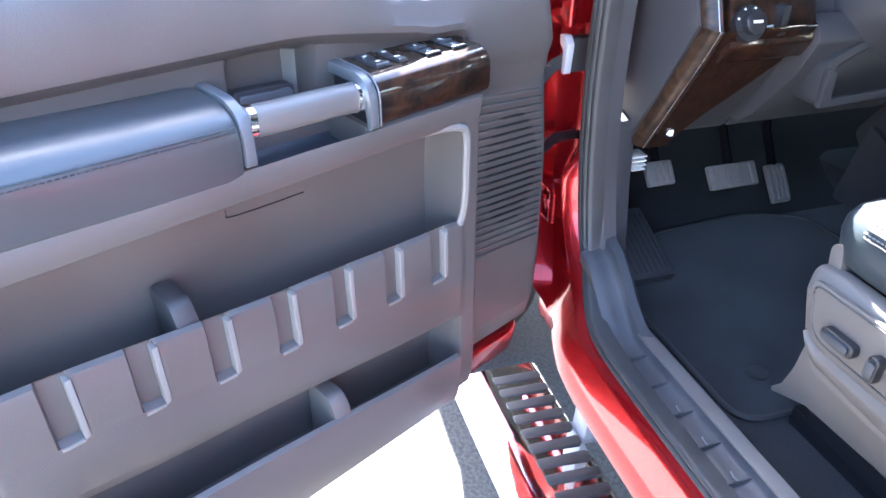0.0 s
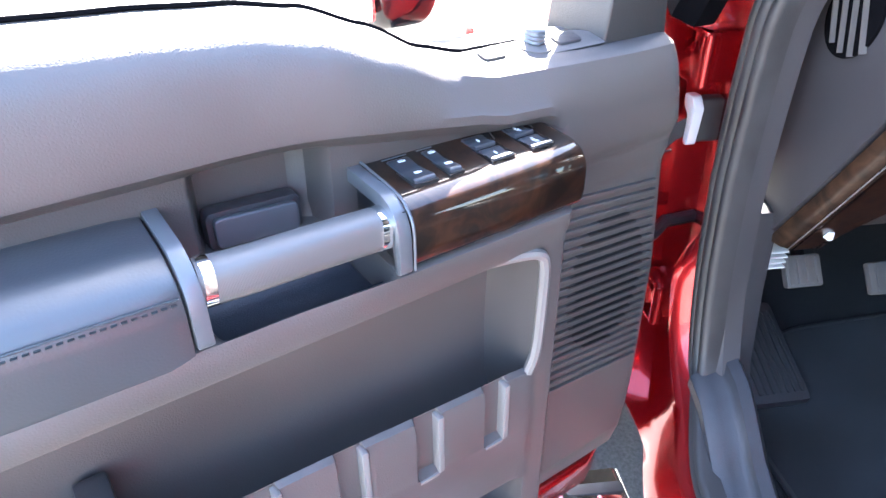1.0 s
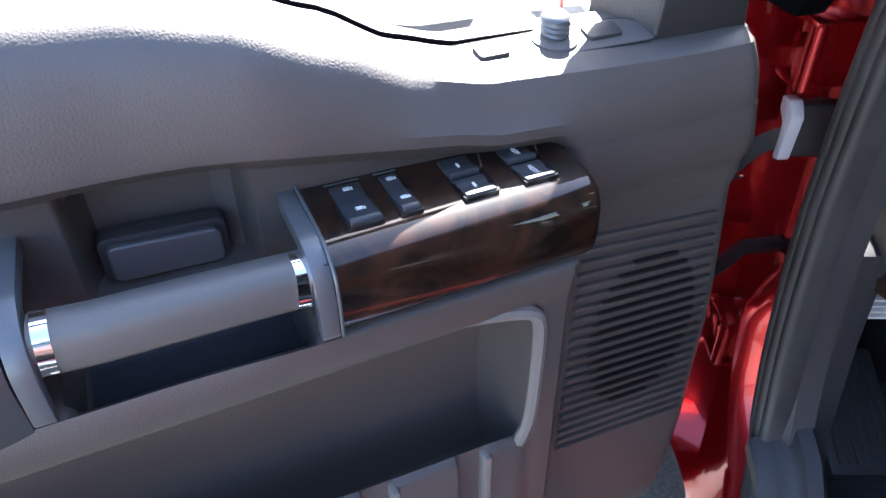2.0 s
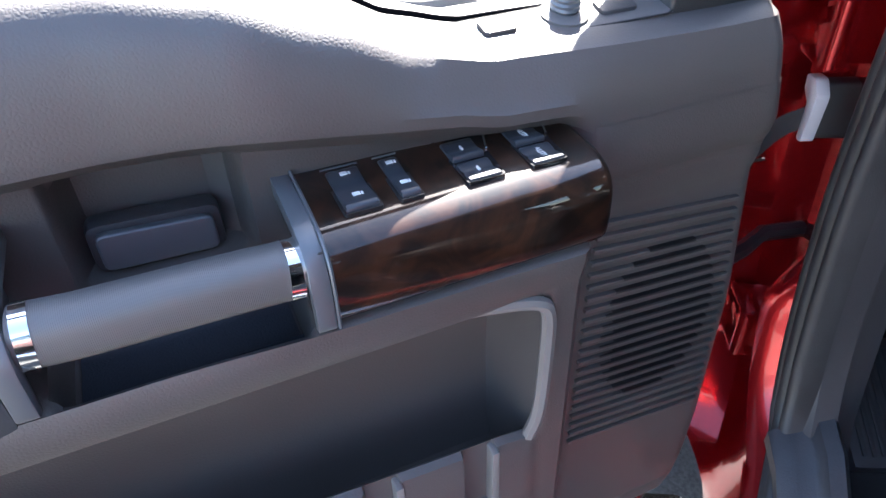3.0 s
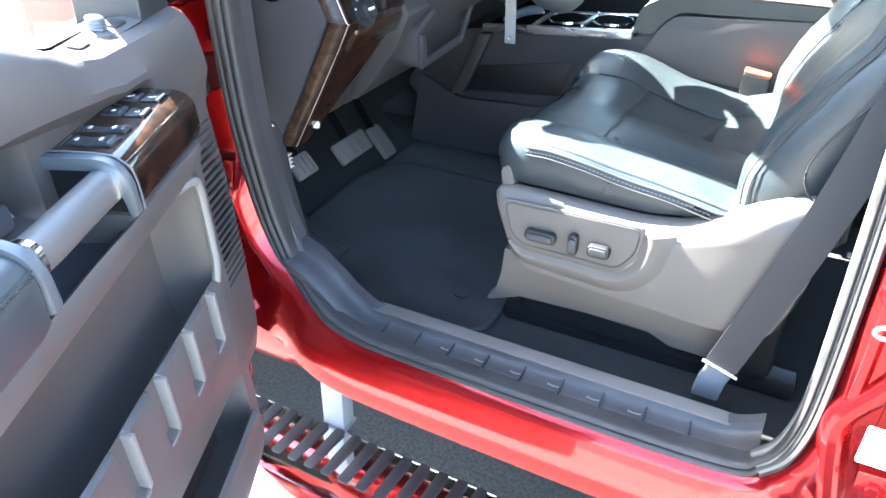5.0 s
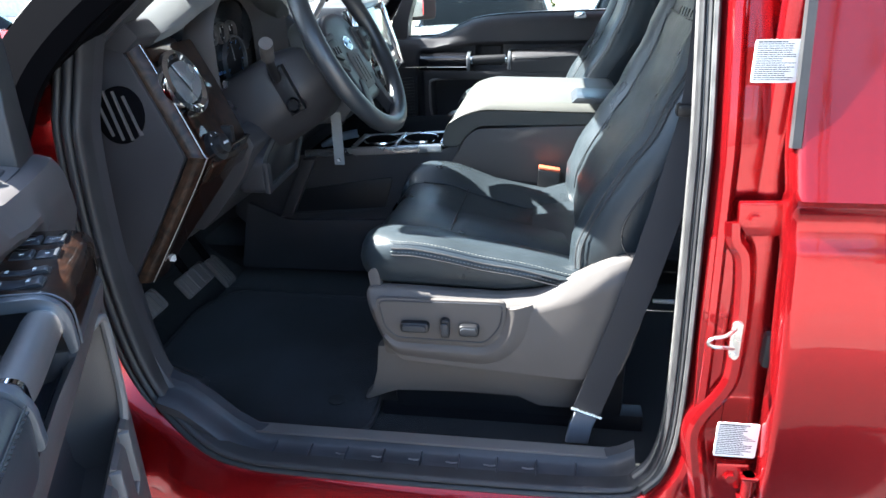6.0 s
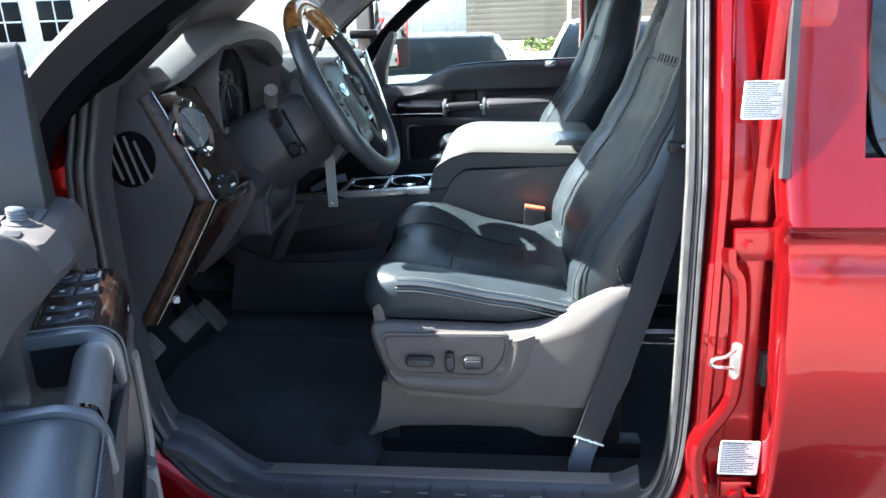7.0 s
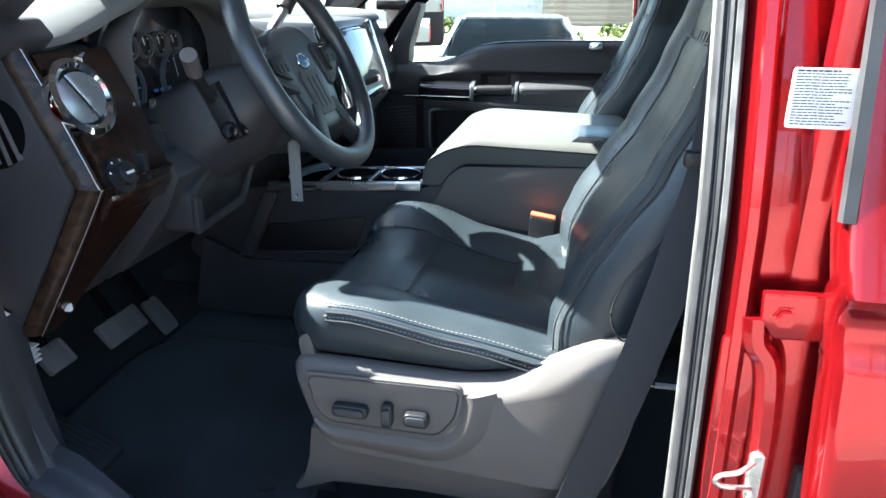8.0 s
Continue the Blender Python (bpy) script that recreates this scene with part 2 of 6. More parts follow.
def spline(pts, n=8, loop=False):
    """A Catmull-Rom curve through points."""
    pts = [Vector(p) for p in pts]
    k = len(pts)
    out = []
    for i in range(k if loop else k - 1):
        p1, p2 = pts[i], pts[(i + 1) % k]
        p0 = pts[i - 1] if (loop or i) else p1
        p3 = pts[(i + 2) % k] if (loop or i + 2 < k) else p2
        for j in range(n):
            t = j / n
            out.append(0.5 * ((2 * p1) + (p2 - p0) * t + (2 * p0 - 5 * p1 + 4 * p2 - p3) * t * t + (3 * p1 - p0 - 3 * p2 + p3) * t ** 3))
    if not loop:
        out.append(pts[-1])
    return out


def sweep(path, profile, up=(0, 0, 1), loop=False, caps=True):
    """A profile of (side, up) points carried along a path."""
    path = [Vector(p) for p in path]
    up = Vector(up)
    rings = []
    k = len(path)
    for i, p in enumerate(path):
        a = path[i - 1] if (i or loop) else p
        b = path[(i + 1) % k] if (i + 1 < k or loop) else p
        d = (b - a).normalized()
        s = d.cross(up)
        s = s.normalized() if s.length > 1e-6 else Vector((1, 0, 0))
        u = s.cross(d).normalized()
        rings.append([p + s * q[0] + u * q[1] for q in profile])
    return loft(rings, loop=loop, caps=caps)


def circle(r, n=10, sy=1.0):
    return [(r * math.cos(2 * math.pi * i / n), sy * r * math.sin(2 * math.pi * i / n)) for i in range(n)]


def tube(path, r, n=10, up=(0, 0, 1), loop=False):
    return sweep(path, circle(r, n), up, loop)


def lathe(profile, n=24, m=None):
    """(radius, height) points turned about z, placed by m."""
    bm = loft([[(r * math.cos(2 * math.pi * i / n), r * math.sin(2 * math.pi * i / n), h) for i in range(n)] for r, h in profile])
    if m is not None:
        bmesh.ops.transform(bm, matrix=m, verts=bm.verts)
    return bm


def merge(*bms):
    a = bms[0]
    for b in bms[1:]:
        me = bpy.data.meshes.new("tmp")
        b.to_mesh(me)
        b.free()
        a.from_mesh(me)
        bpy.data.meshes.remove(me)
    return a


def cushion(cx, cy, cz, sx, sy, sz, power=4.0, nu=28, nv=18, bend=None):
    """A soft block: a superellipsoid, shaped further by bend."""
    rings = []
    for i in range(1, nv):
        a = math.pi * i / nv - math.pi / 2
        ca, sa = math.cos(a), math.sin(a)
        ring = []
        for j in range(nu):
            b = 2 * math.pi * j / nu
            e = 2 / power
            f = lambda v: math.copysign(abs(v) ** e, v)
            p = Vector((cx + sx * f(ca) * f(math.cos(b)), cy + sy * f(ca) * f(math.sin(b)), cz + sz * f(sa)))
            ring.append(bend(p) if bend else p)
        rings.append(ring)
    return loft(rings)


def text_mesh(words, size, m, depth=0.0004):
    """Words as a mesh, in the built-in font, placed by m."""
    cu = bpy.data.curves.new("words", "FONT")
    cu.body = words
    cu.size = size
    cu.extrude = depth
    cu.align_x = 'CENTER'
    cu.align_y = 'CENTER'
    ob = new("words", cu)
    bpy.context.view_layer.update()
    me = bpy.data.meshes.new_from_object(ob.evaluated_get(bpy.context.evaluated_depsgraph_get()))
    bpy.data.objects.remove(ob)
    bm = bmesh.new()
    bm.from_mesh(me)
    bpy.data.meshes.remove(me)
    bmesh.ops.transform(bm, matrix=m, verts=bm.verts)
    return bm

# ---- the truck's cab ----
CY = 1.65            # the cab's middle plane
truck = thing("pickup_truck", (0.0, CY, 0.0), "ruby red metallic pickup truck with its driver door wide open", "pickup truck")


def y_side(z, x=0.0):
    """The plane of the door opening: upright below the belt, leaning in above it, set deeper at its front edge."""
    return 0.66 + max(0.0, z - 1.36) * 0.22 + .05 * smooth(-.66, -.86, x) * smooth(1.62, 1.40, z)


OPEN_XZ = [(-0.56, .782), (-.66, .792), (-.745, .822), (-.81, .872), (-.848, .945), (-.868, 1.06), (-.876, 1.19), (-.868, 1.37),
           (-.835, 1.49), (-.77, 1.56), (-.685, 1.612), (-.53, 1.69), (-.33, 1.775), (-.15, 1.815), (0, 1.815), (.046, 1.785),
           (.054, 1.6), (.062, 1.3), (.068, 1.0), (.061, .875), (.034, .815), (-.02, .787), (-.25, .780)]
loop2 = spline([(x, 0, z) for x, z in OPEN_XZ], 7, loop=True)
cen = Vector((-0.4, 0, 1.25))


def out_normals(pts):
    ns = []
    for i in range(len(pts)):
        d = (pts[(i + 1) % len(pts)] - pts[i - 1]).normalized()
        n = Vector((-d.z, 0, d.x))
        if n.dot(pts[i] - cen) < 0:
            n = -n
        ns.append(n)
    return ns


loop_n = out_normals(loop2)
# (offset outwards, depth y relative to the opening plane) for each side of the frame
PROF = {
    "front": [(0.0, .012), (.012, -.006), (.024, -.026), (.036, -.036), (.050, -.030), (.060, .0), (.110, .024), (.145, .0), (.150, -.125), (.28, -.14)],
    "upper": [(0.0, .012), (.010, .002), (.020, .006), (.030, .012), (.045, .020), (.060, .026), (.110, .030), (.145, .0), (.150, -.125), (.28, -.14)],
    "rear": [(0.0, .012), (.010, .000), (.016, -.016), (.022, -.026), (.030, -.028), (.038, -.022), (.042, -.012), (.090, -.010), (.112, .002), (.15, .012)],
    "below": [(0.0, .004), (.006, -.008), (.012, -.018), (.018, -.025), (.026, -.028), (.058, -.044), (.084, -.054), (.106, -.054), (.127, -.02), (.14, .09)],
    "above": [(0.0, .012), (.005, -.002), (.010, -.010), (.015, -.014), (.020, -.014), (.024, -.010), (.028, -.006), (.031, .00), (.034, .01), (.036, .03)],
}
rings = []
for p, n in zip(loop2, loop_n):
    w = {"front": max(0, -n.x) ** 3, "rear": max(0, n.x) ** 3, "below": max(0, -n.z) ** 3, "above": max(0, n.z) ** 3}
    if p.z > 1.40:
        k = smooth(1.40, 1.50, p.z)
        w["above"] += w["front"] * k + 0.001
        w["front"] *= 1 - k
    up = smooth(.99, 1.09, p.z)
    w["upper"] = w["front"] * up
    w["front"] *= 1 - up
    s = sum(w.values())
    ring = []
    for i in range(10):
        o = sum(w[k] * PROF[k][i][0] for k in w) / s
        d = sum(w[k] * PROF[k][i][1] for k in w) / s
        q = p + n * o
        ring.append((q.x, y_side(p.z, p.x) + d, q.z))
    rings.append(ring)
part("door_jamb", loft(rings, closed=False, loop=True, caps=False), RED, truck, "glossy red painted door jamb and rocker")

# ribbed rubber seal round the opening
seal_prof = []
for c, r in ((-0.021, .0075), (-0.005, .009), (0.012, .0075)):
    for a in range(0, 7):
        t = math.pi * a / 6
        seal_prof.append((c - r * math.cos(t), -r * math.sin(t) * 1.3))
seal_prof += [(0.02, .02), (-0.03, .02)]
rings = []
for p, n in zip(loop2, loop_n):
    k = 1 - .48 * max(0, n.x) ** 2 - .25 * max(0, -n.z) ** 2      # slimmer at the centre pillar and the sill
    rings.append([((p + n * (o * k + .012 * max(0, -n.z) ** 2)).x, y_side(p.z, p.x) - 0.004 + d, (p + n * (o * k + .012 * max(0, -n.z) ** 2)).z) for o, d in seal_prof])
part("weatherstrip", loft(rings, loop=True, caps=False), SEAL, truck, "ribbed grey-black rubber door seal")
# flat lip of the seal down the centre pillar, sunlight put into its pale colour
LIP = [(-.017, .010), (-.0165, .004), (-.0135, .002), (-.0125, -.002), (-.008, -.004), (-.007, -.008), (-.001, -.0095), (.0005, -.0135), (.005, -.0145), (.008, -.008), (.004, .004)]
rings = [[((p + n * o).x, y_side(p.z, p.x) - .003 + d, (p + n * o).z) for o, d in LIP] for p, n in zip(loop2, loop_n) if n.x > .35 and .80 < p.z < 1.80]
part("seal_lip", loft(rings), SEAL_LIP, truck, "rubber seal lip, coloured pale grey as if sunlit")
# inner trim edge behind the seal
rings = [[((p + n * o).x, y_side(p.z, p.x) + d, (p + n * o).z) for o, d in ((-.020, .008), (-.028, .016), (-.030, .04), (-.012, .04), (-.012, .012))] for p, n in zip(loop2, loop_n) if p.z > .825 and n.x < .5]
part("trim_edge", loft(rings, loop=False, caps=True), PLASTIC_DK, truck)

# front pillar outside, windscreen and roof
pil = spline([(-.925, .640, 1.35), (-.885, .658, 1.44), (-.812, .680, 1.520), (-.684, .706, 1.612), (-.49, .744, 1.725), (-.30, .775, 1.81), (-.1, .79, 1.86)], 6)
part("front_pillar", sweep(pil, [(-.035, -.02), (.02, -.03), (.035, .0), (.02, .025), (-.03, .025)], up=(0, -1, 0.3)), BLACK_MATT, truck, "black front pillar trim")
for sgn in (1, -1):
    if sgn > 0:
        track = [Vector((-1.10, .74, 1.335)), Vector((-.80, .782, 1.528)), Vector((-.50, .838, 1.80))]
    else:
        track = [Vector((-1.10, 2.56, 1.36)), Vector((-.81, 2.51, 1.61)), Vector((-.50, 2.456, 1.83))]
    shape = [(-.03, -.03), (.03, -.03), (.035, .02), (-.03, .03)]
    part("pillar_trim", sweep(spline(track, 6), shape, up=(0, 0, 1)), PLASTIC_DK, truck, "dark inner pillar trim")
    o = Vector((-.005, -sgn * .055, -.005))
    part("outer_pillar", sweep(spline([p + o for p in track], 6), shape, up=(0, 0, 1)), BLACK_MATT, truck, "black windscreen pillar")
ws = bmesh.new()
g = []
for i in range(9):
    v = i / 8
    row = []
    for j in range(13):
        u = j / 12
        bow = 0.09 * (1 - (2 * u - 1) ** 2)
        row.append((lerp(-1.12, -.51, v) - bow, lerp(CY - lerp(.90, .84, v), CY + lerp(.90, .84, v), u), lerp(1.37, 1.85, v) + 0.02 * math.sin(math.pi * v)))
    g.append(row)
w_ob = part("windscreen", loft(g, closed=False, caps=False), GLASS, truck, "clear windscreen glass")
w_ob.visible_shadow = False
roof_rows = []
for i in range(9):
    x = lerp(-.53, 1.35, i / 8)
    roof_rows.append([(x, CY + s * .90, 1.845 + .07 * (1 - abs(s) ** 3) + (0.0 if i else -0.01)) for s in (-1, -.92, -.7, -.35, 0, .35, .7, .92, 1)])
part("roof", loft(roof_rows, closed=False, caps=False), RED, truck, "red cab roof")
roof_in = [[(x, y, z - .035) for x, y, z in r] for r in roof_rows]
part("headliner", loft(roof_in, closed=False, caps=False), HEADLINER, truck, "light grey fabric headliner")
# cab side behind the front door: pillar lining, rear door lining, and the far side
part("pillar_lining", prism(rounded([(.078, .80), (.19, .80), (.19, 1.30), (.165, 1.84), (.09, 1.84), (.078, 1.3)], .02), .70, .755, "y", .01), BLACK, truck, "black centre pillar lining")
part("rear_wall", box(1.28, 1.34, CY - .86, CY + .86, .70, 1.42, .02), PLASTIC_DK, truck)
part("rear_door_lining", box(.20, 1.28, .66, .72, .78, 1.38, .02), PLASTIC_DK, truck)
part("rear_bench", cushion(.98, CY, 1.0, .27, .74, .16, 5), LEATHER, truck, "black leather rear bench")
part("rear_bench_back", cushion(1.17, CY, 1.32, .10, .74, .34, 5), LEATHER, truck)
# floor, tunnel, firewall
part("floor_pan", merge(box(-1.30, 1.30, .69, 2.61, .69, .735, .01), box(-1.25, 1.2, CY - .12, CY + .12, .73, .82, .04)), CARPET, truck, "black carpeted cab floor")
fw = [(-1.02, .73), (-1.16, .82), (-1.25, .98), (-1.26, 1.40), (-1.32, 1.40), (-1.32, .70), (-1.02, .70)]
part("firewall", prism(fw, .69, 2.61, "y", .01), CARPET, truck)
# front wing and bonnet ahead of the opening
wing = [[(x, y, z) for y, z in ((.72, 1.37), (.62, 1.345), (.572, 1.30), (.565, 1.15), (.575, .95), (.60, .80), (.64, .72))] for x in (-1.02, -1.2, -1.5, -1.9)]
part("front_wing", loft(wing, closed=False, caps=False), RED, truck, "red front wing")
bon = [[(x, CY + s * .98, 1.36 - (x + 1.35) * -.03 + .05 * (1 - s * s)) for s in (-1, -.8, -.4, 0, .4, .8, 1)] for x in (-1.36, -1.6, -2.0, -2.4)]
part("bonnet", loft(bon, closed=False, caps=False), RED, truck, "red bonnet")
# door hinges and wiring boot on the front jamb
for z in (1.285, .905):
    h = part("hinge", merge(box(-.988, -.940, .690, .745, z - .034, z + .034, .006), box(-.988, -.926, .676, .70, z - .036, z - .029, .003), box(-.988, -.926, .676, .70, z + .029, z + .036, .003), tube([(-.932, .682, z - .032), (-.932, .682, z + .032)], .009)), RED, truck, "red painted door hinge")
    for dx in (-.012, .018):
        part("bolt", lathe([(.001, .0), (.008, 0), (.008, .006), (.001, .006)], 8, Matrix.Translation((-.962 + dx, .689, z + .004)) @ Matrix.Rotation(radians(90), 4, 'X')), RED, h)
part("wiring_plug", prism(rounded([(-.984, 1.226), (-.964, 1.228), (-.950, 1.214), (-.956, 1.160), (-.968, 1.158), (-.968, 1.200), (-.982, 1.210)], .003, 2), .690, .704, "y", .003), PLUG, truck, "pale nylon wiring plug")
boot = spline([(-.968, .70, 1.185), (-.968, .672, 1.172), (-.955, .640, 1.150), (-.94, .612, 1.135)], 14)
part("wiring_boot", loft([[p + Vector((0, math.cos(a) * r, math.sin(a) * r)) for a in [k * math.pi / 5 for k in range(10)]] for i, p in enumerate(boot) for r in ((.013 if i % 2 else .0095),)]), RUBBER, truck, "black bellows wiring boot")
part("plug_socket", prism(rounded([(-.986, 1.222), (-.964, 1.222), (-.962, 1.160), (-.978, 1.158)], .006), .703, .745, "y", .004), RUBBER, truck, "black wiring socket")
part("check_strap", tube([(-.975, .735, 1.035), (-.965, .685, 1.035), (-.935, .655, 1.035), (-.91, .62, 1.033)], .010, 8), BLACK, truck, "black door check strap")
part("jamb_plug", lathe([(.001, 0), (.016, 0), (.014, .006), (.001, .008)], 14, Matrix.Translation((-.925, .716, 1.415)) @ Matrix.Rotation(radians(90), 4, 'X')), RUBBER, truck)
# striker and rear door hinges on the centre pillar
# folded rib that carries the striker: down from the upper hinge, then slanting to the seal
def rib_path(pts, w):
    return spline([(x, .634, z) for x, z in pts], 5)


rib = [(.104, 1.262), (.108, 1.236), (.122, 1.212), (.129, 1.150), (.131, 1.085), (.130, 1.030), (.120, 1.000), (.098, .960), (.090, .925), (.098, .87), (.112, .80)]
part("pillar_rib", sweep(rib_path(rib, 0), [(-.019, -.014), (-.010, .006), (-.004, .010), (.006, .010), (.012, .005), (.019, -.014)], up=(0, -1, 0)), RED, truck, "raised red fold that carries the striker", 25)
st = part("striker_plate", prism(rounded([(.117, 1.066), (.131, 1.066), (.131, 1.122), (.117, 1.122)], .0065, 5), .619, .6245, "y", .001), STEEL, truck, "bright steel door striker")
part("striker_loop", merge(tube(spline([(.124, .622, 1.080), (.106, .606, 1.090), (.088, .598, 1.096), (.083, .597, 1.102), (.088, .598, 1.108), (.106, .606, 1.108), (.124, .622, 1.112)], 4), .0026, 8)), STEEL, st)
for z in (1.070, 1.117):
    part("striker_bolt", lathe([(.001, 0), (.0042, 0), (.0042, .003), (.001, .003)], 8, Matrix.Translation((.124, .619, z)) @ Matrix.Rotation(radians(90), 4, 'X')), STEEL, st)
for z in (1.268, .862):
    dx = 0 if z > 1 else .022
    h = part("rear_hinge", merge(prism([(.103 + dx, z + .022), (.172, z + .024), (.172, z - .022), (.118 + dx, z - .024), (.105 + dx, z - .006)], .622, .634, "y", .004),
                                 tube([(.170, .616, z - .034), (.170, .616, z + .012)], .009, 10), box(.158, .182, .606, .626, z - .034, z - .028, .002), box(.158, .182, .606, .626, z + .006, z + .012, .002)), RED, truck, "red rear door hinge")
    part("hinge_bolt", lathe([(.001, 0), (.011, 0), (.011, .002), (.0075, .002), (.0075, .007), (.001, .007)], 6, Matrix.Translation((.124 + dx, .622, z)) @ Matrix.Rotation(radians(90), 4, 'X')), RED, h)
# stepped stiffening on the pillar face
part("pillar_panel", prism(rounded([(.078, 1.238), (.104, 1.234), (.113, 1.212), (.117, 1.03), (.086, .965), (.080, 1.09)], .008), .636, .650, "y", .005, 3), RED, truck)
part("pillar_back", box(.128, .205, .645, .675, .74, 1.80, .01), RED, truck)
part("bumper_stop", box(.166, .180, .630, .650, 1.045, 1.098, .006), RUBBER, truck, "black rubber bump stop")

# rear door, shut
RD = [(.690, 1.80), (.655, 1.60), (.628, 1.46), (.606, 1.39), (.590, 1.345), (.580, 1.318), (.576, 1.308), (.584, 1.300), (.592, 1.285), (.592, 1.262), (.584, 1.245),
      (.581, 1.235), (.577, 1.16), (.577, 1.06), (.583, .97), (.592, .90), (.606, .83), (.63, .76)]


def rear_edge(z):
    return curve_at([(.70, .20), (.86, .187), (1.0, .178), (1.2, .166), (1.36, .154), (1.5, .154), (1.8, .158)], z)


def rd_ring(f):
    pts = []
    for y, z in RD:
        pts.append(f(y, z))
    return pts


xs_out = [0.0, .006, .03, .10, .2, .35, .6, .9, 1.05]
rings = [[(rear_edge(z) - .004, y + .045, z) for y, z in RD], [(rear_edge(z) - .006, y + .018, z) for y, z in RD], [(rear_edge(z) - .003, y + .006, z) for y, z in RD], [(rear_edge(z) + .003, y + .001, z) for y, z in RD]]
rings += [[(lerp(rear_edge(z) + .008, 1.2, s), y, z) for y, z in RD] for s in (0, .03, .08)]
bm = loft(rings, closed=False, caps=False)
low = [(y, z) for y, z in RD if z < 1.40]
x0 = lambda z: lerp(rear_edge(z) + .008, 1.2, .08)
loft([[(lerp(x0(z), 1.2, s), y, z) for y, z in low] for s in (0, .3, .6, 1)], closed=False, caps=False, bm=bm)
rdoor = part("rear_door", bm, RED, truck, "glossy ruby red rear door, shut")
part("window_trim", sweep([(.150, .604, 1.365), (.150, .617, 1.44), (.152, .658, 1.64), (.154, .688, 1.78)], [(-.005, -.006), (.005, -.006), (.005, .006), (-.005, .006)], up=(0, -1, 0)), RUBBER, rdoor, "grey rubber window frame strip")
part("window_glass", prism([(.290, 1.385), (1.15, 1.40), (1.15, 1.75), (.262, 1.75), (.258, 1.60)], .650, .655, "y"), GLASS_DK, rdoor, "dark tinted rear window")
part("window_surround", sweep(spline([(.250, .690, 1.76), (.252, .660, 1.60), (.262, .633, 1.45), (.284, .620, 1.395), (.32, .615, 1.385), (.6, .612, 1.385), (1.1, .612, 1.39)], 5),
     [(-.012, -.012), (.012, -.012), (.012, .012), (-.012, .012)], up=(0, -1, 0)), GLOSS_BLACK, rdoor)

# passenger side: pillar and roof rail
part("far_pillar", prism(rounded([(.10, .80), (.24, .80), (.24, 1.35), (.20, 1.84), (.075, 1.84), (.095, 1.35)], .02), 2.40, 2.50, "y", .01), BLACK, truck, "black far centre pillar")
part("far_pillar_paint", prism([(.085, 1.33), (.104, 1.33), (.085, 1.84), (.062, 1.84)], 2.50, 2.56, "y", .004), RED, truck)
part("far_side", merge(box(.24, 1.3, 2.52, 2.60, .70, 1.38, .02), box(-1.3, .25, 2.60, 2.68, .66, .80, .02)), PLASTIC_DK, truck)
part("far_rail", sweep([(-.48, CY + .76, 1.83), (-.2, CY + .80, 1.82), (.4, CY + .82, 1.82), (1.3, CY + .82, 1.82)], [(-.04, -.04), (.04, -.04), (.04, .04), (-.04, .04)]), HEADLINER, truck)

part("far_kick", box(-1.25, -.80, 2.44, 2.50, .74, 1.16, .02), PLASTIC_DK, truck)
# the rest of the body, plain: nose, far wing, bed and wheels
part("far_wing", loft([[(x, 2 * CY - y, z) for y, z in ((.72, 1.37), (.62, 1.345), (.572, 1.30), (.565, 1.15), (.575, .95), (.60, .80), (.64, .72))] for x in (-1.02, -1.2, -1.5, -1.9)], closed=False, caps=False), RED, truck)
nose = part("nose", prism(rounded([(-2.46, .66), (-2.52, .80), (-2.50, 1.28), (-2.38, 1.37), (-1.88, 1.36), (-1.88, 1.05), (-2.30, .98), (-2.34, .66)], .04, 4), .62, 2.68, "y", .03, 3), RED, truck, "red squared nose")
part("grille", box(-2.535, -2.50, 1.0, 2.3, .90, 1.24, .02), CHROME, nose, "chrome grille")
part("bumper", box(-2.62, -2.42, .62, 2.68, .55, .78, .05), CHROME, nose, "chrome front bumper")
part("far_rear_door", prism(rounded([(.20, .76), (1.25, .76), (1.25, 1.38), (.16, 1.38)], .03), 2.66, 2.71, "y", .015), RED, truck)
part("cab_back", box(1.34, 1.39, .70, 2.60, .70, 1.40, .02), RED, truck)
part("back_glass", prism([(.80, 1.40), (2.50, 1.40), (2.42, 1.84), (.88, 1.84)], 1.335, 1.345, "x"), GLASS_DK, truck, "dark rear cab window")
bed = part("bed", merge(box(1.42, 3.42, .58, .68, .72, 1.30, .02), box(1.42, 3.42, 2.62, 2.72, .72, 1.30, .02), box(1.42, 1.50, .68, 2.62, .72, 1.30, .02), box(1.42, 3.42, .66, 2.64, .78, .84, .01)), RED, truck, "red pickup bed")
part("tailgate", box(3.36, 3.43, .70, 2.60, .80, 1.30, .02), RED, bed)
part("chassis_rail", merge(box(-2.3, 3.3, 1.15, 1.25, .50, .66, .01), box(-2.3, 3.3, 2.05, 2.15, .50, .66, .01), box(-1.86, -1.78, .80, 2.5, .36, .46, .01), box(2.30, 2.38, .80, 2.5, .36, .46, .01)), BLACK, truck)
for x in (-1.82, 2.34):
    for sg in (-1, 1):
        wm = Matrix.Translation((x, CY + sg * .86, .40)) @ Matrix.Rotation(radians(-90 * sg), 4, 'X')
        tyre = part("wheel", lathe([(.24, -.13), (.37, -.13), (.40, -.09), (.40, .09), (.37, .13), (.24, .13)], 32, wm), RUBBER, truck, "black tyre")
        part("rim", lathe([(.001, .05), (.08, .08), (.20, .09), (.245, .125), (.245, .0), (.001, .0)], 24, wm), CHROME, tyre, "bright wheel rim")
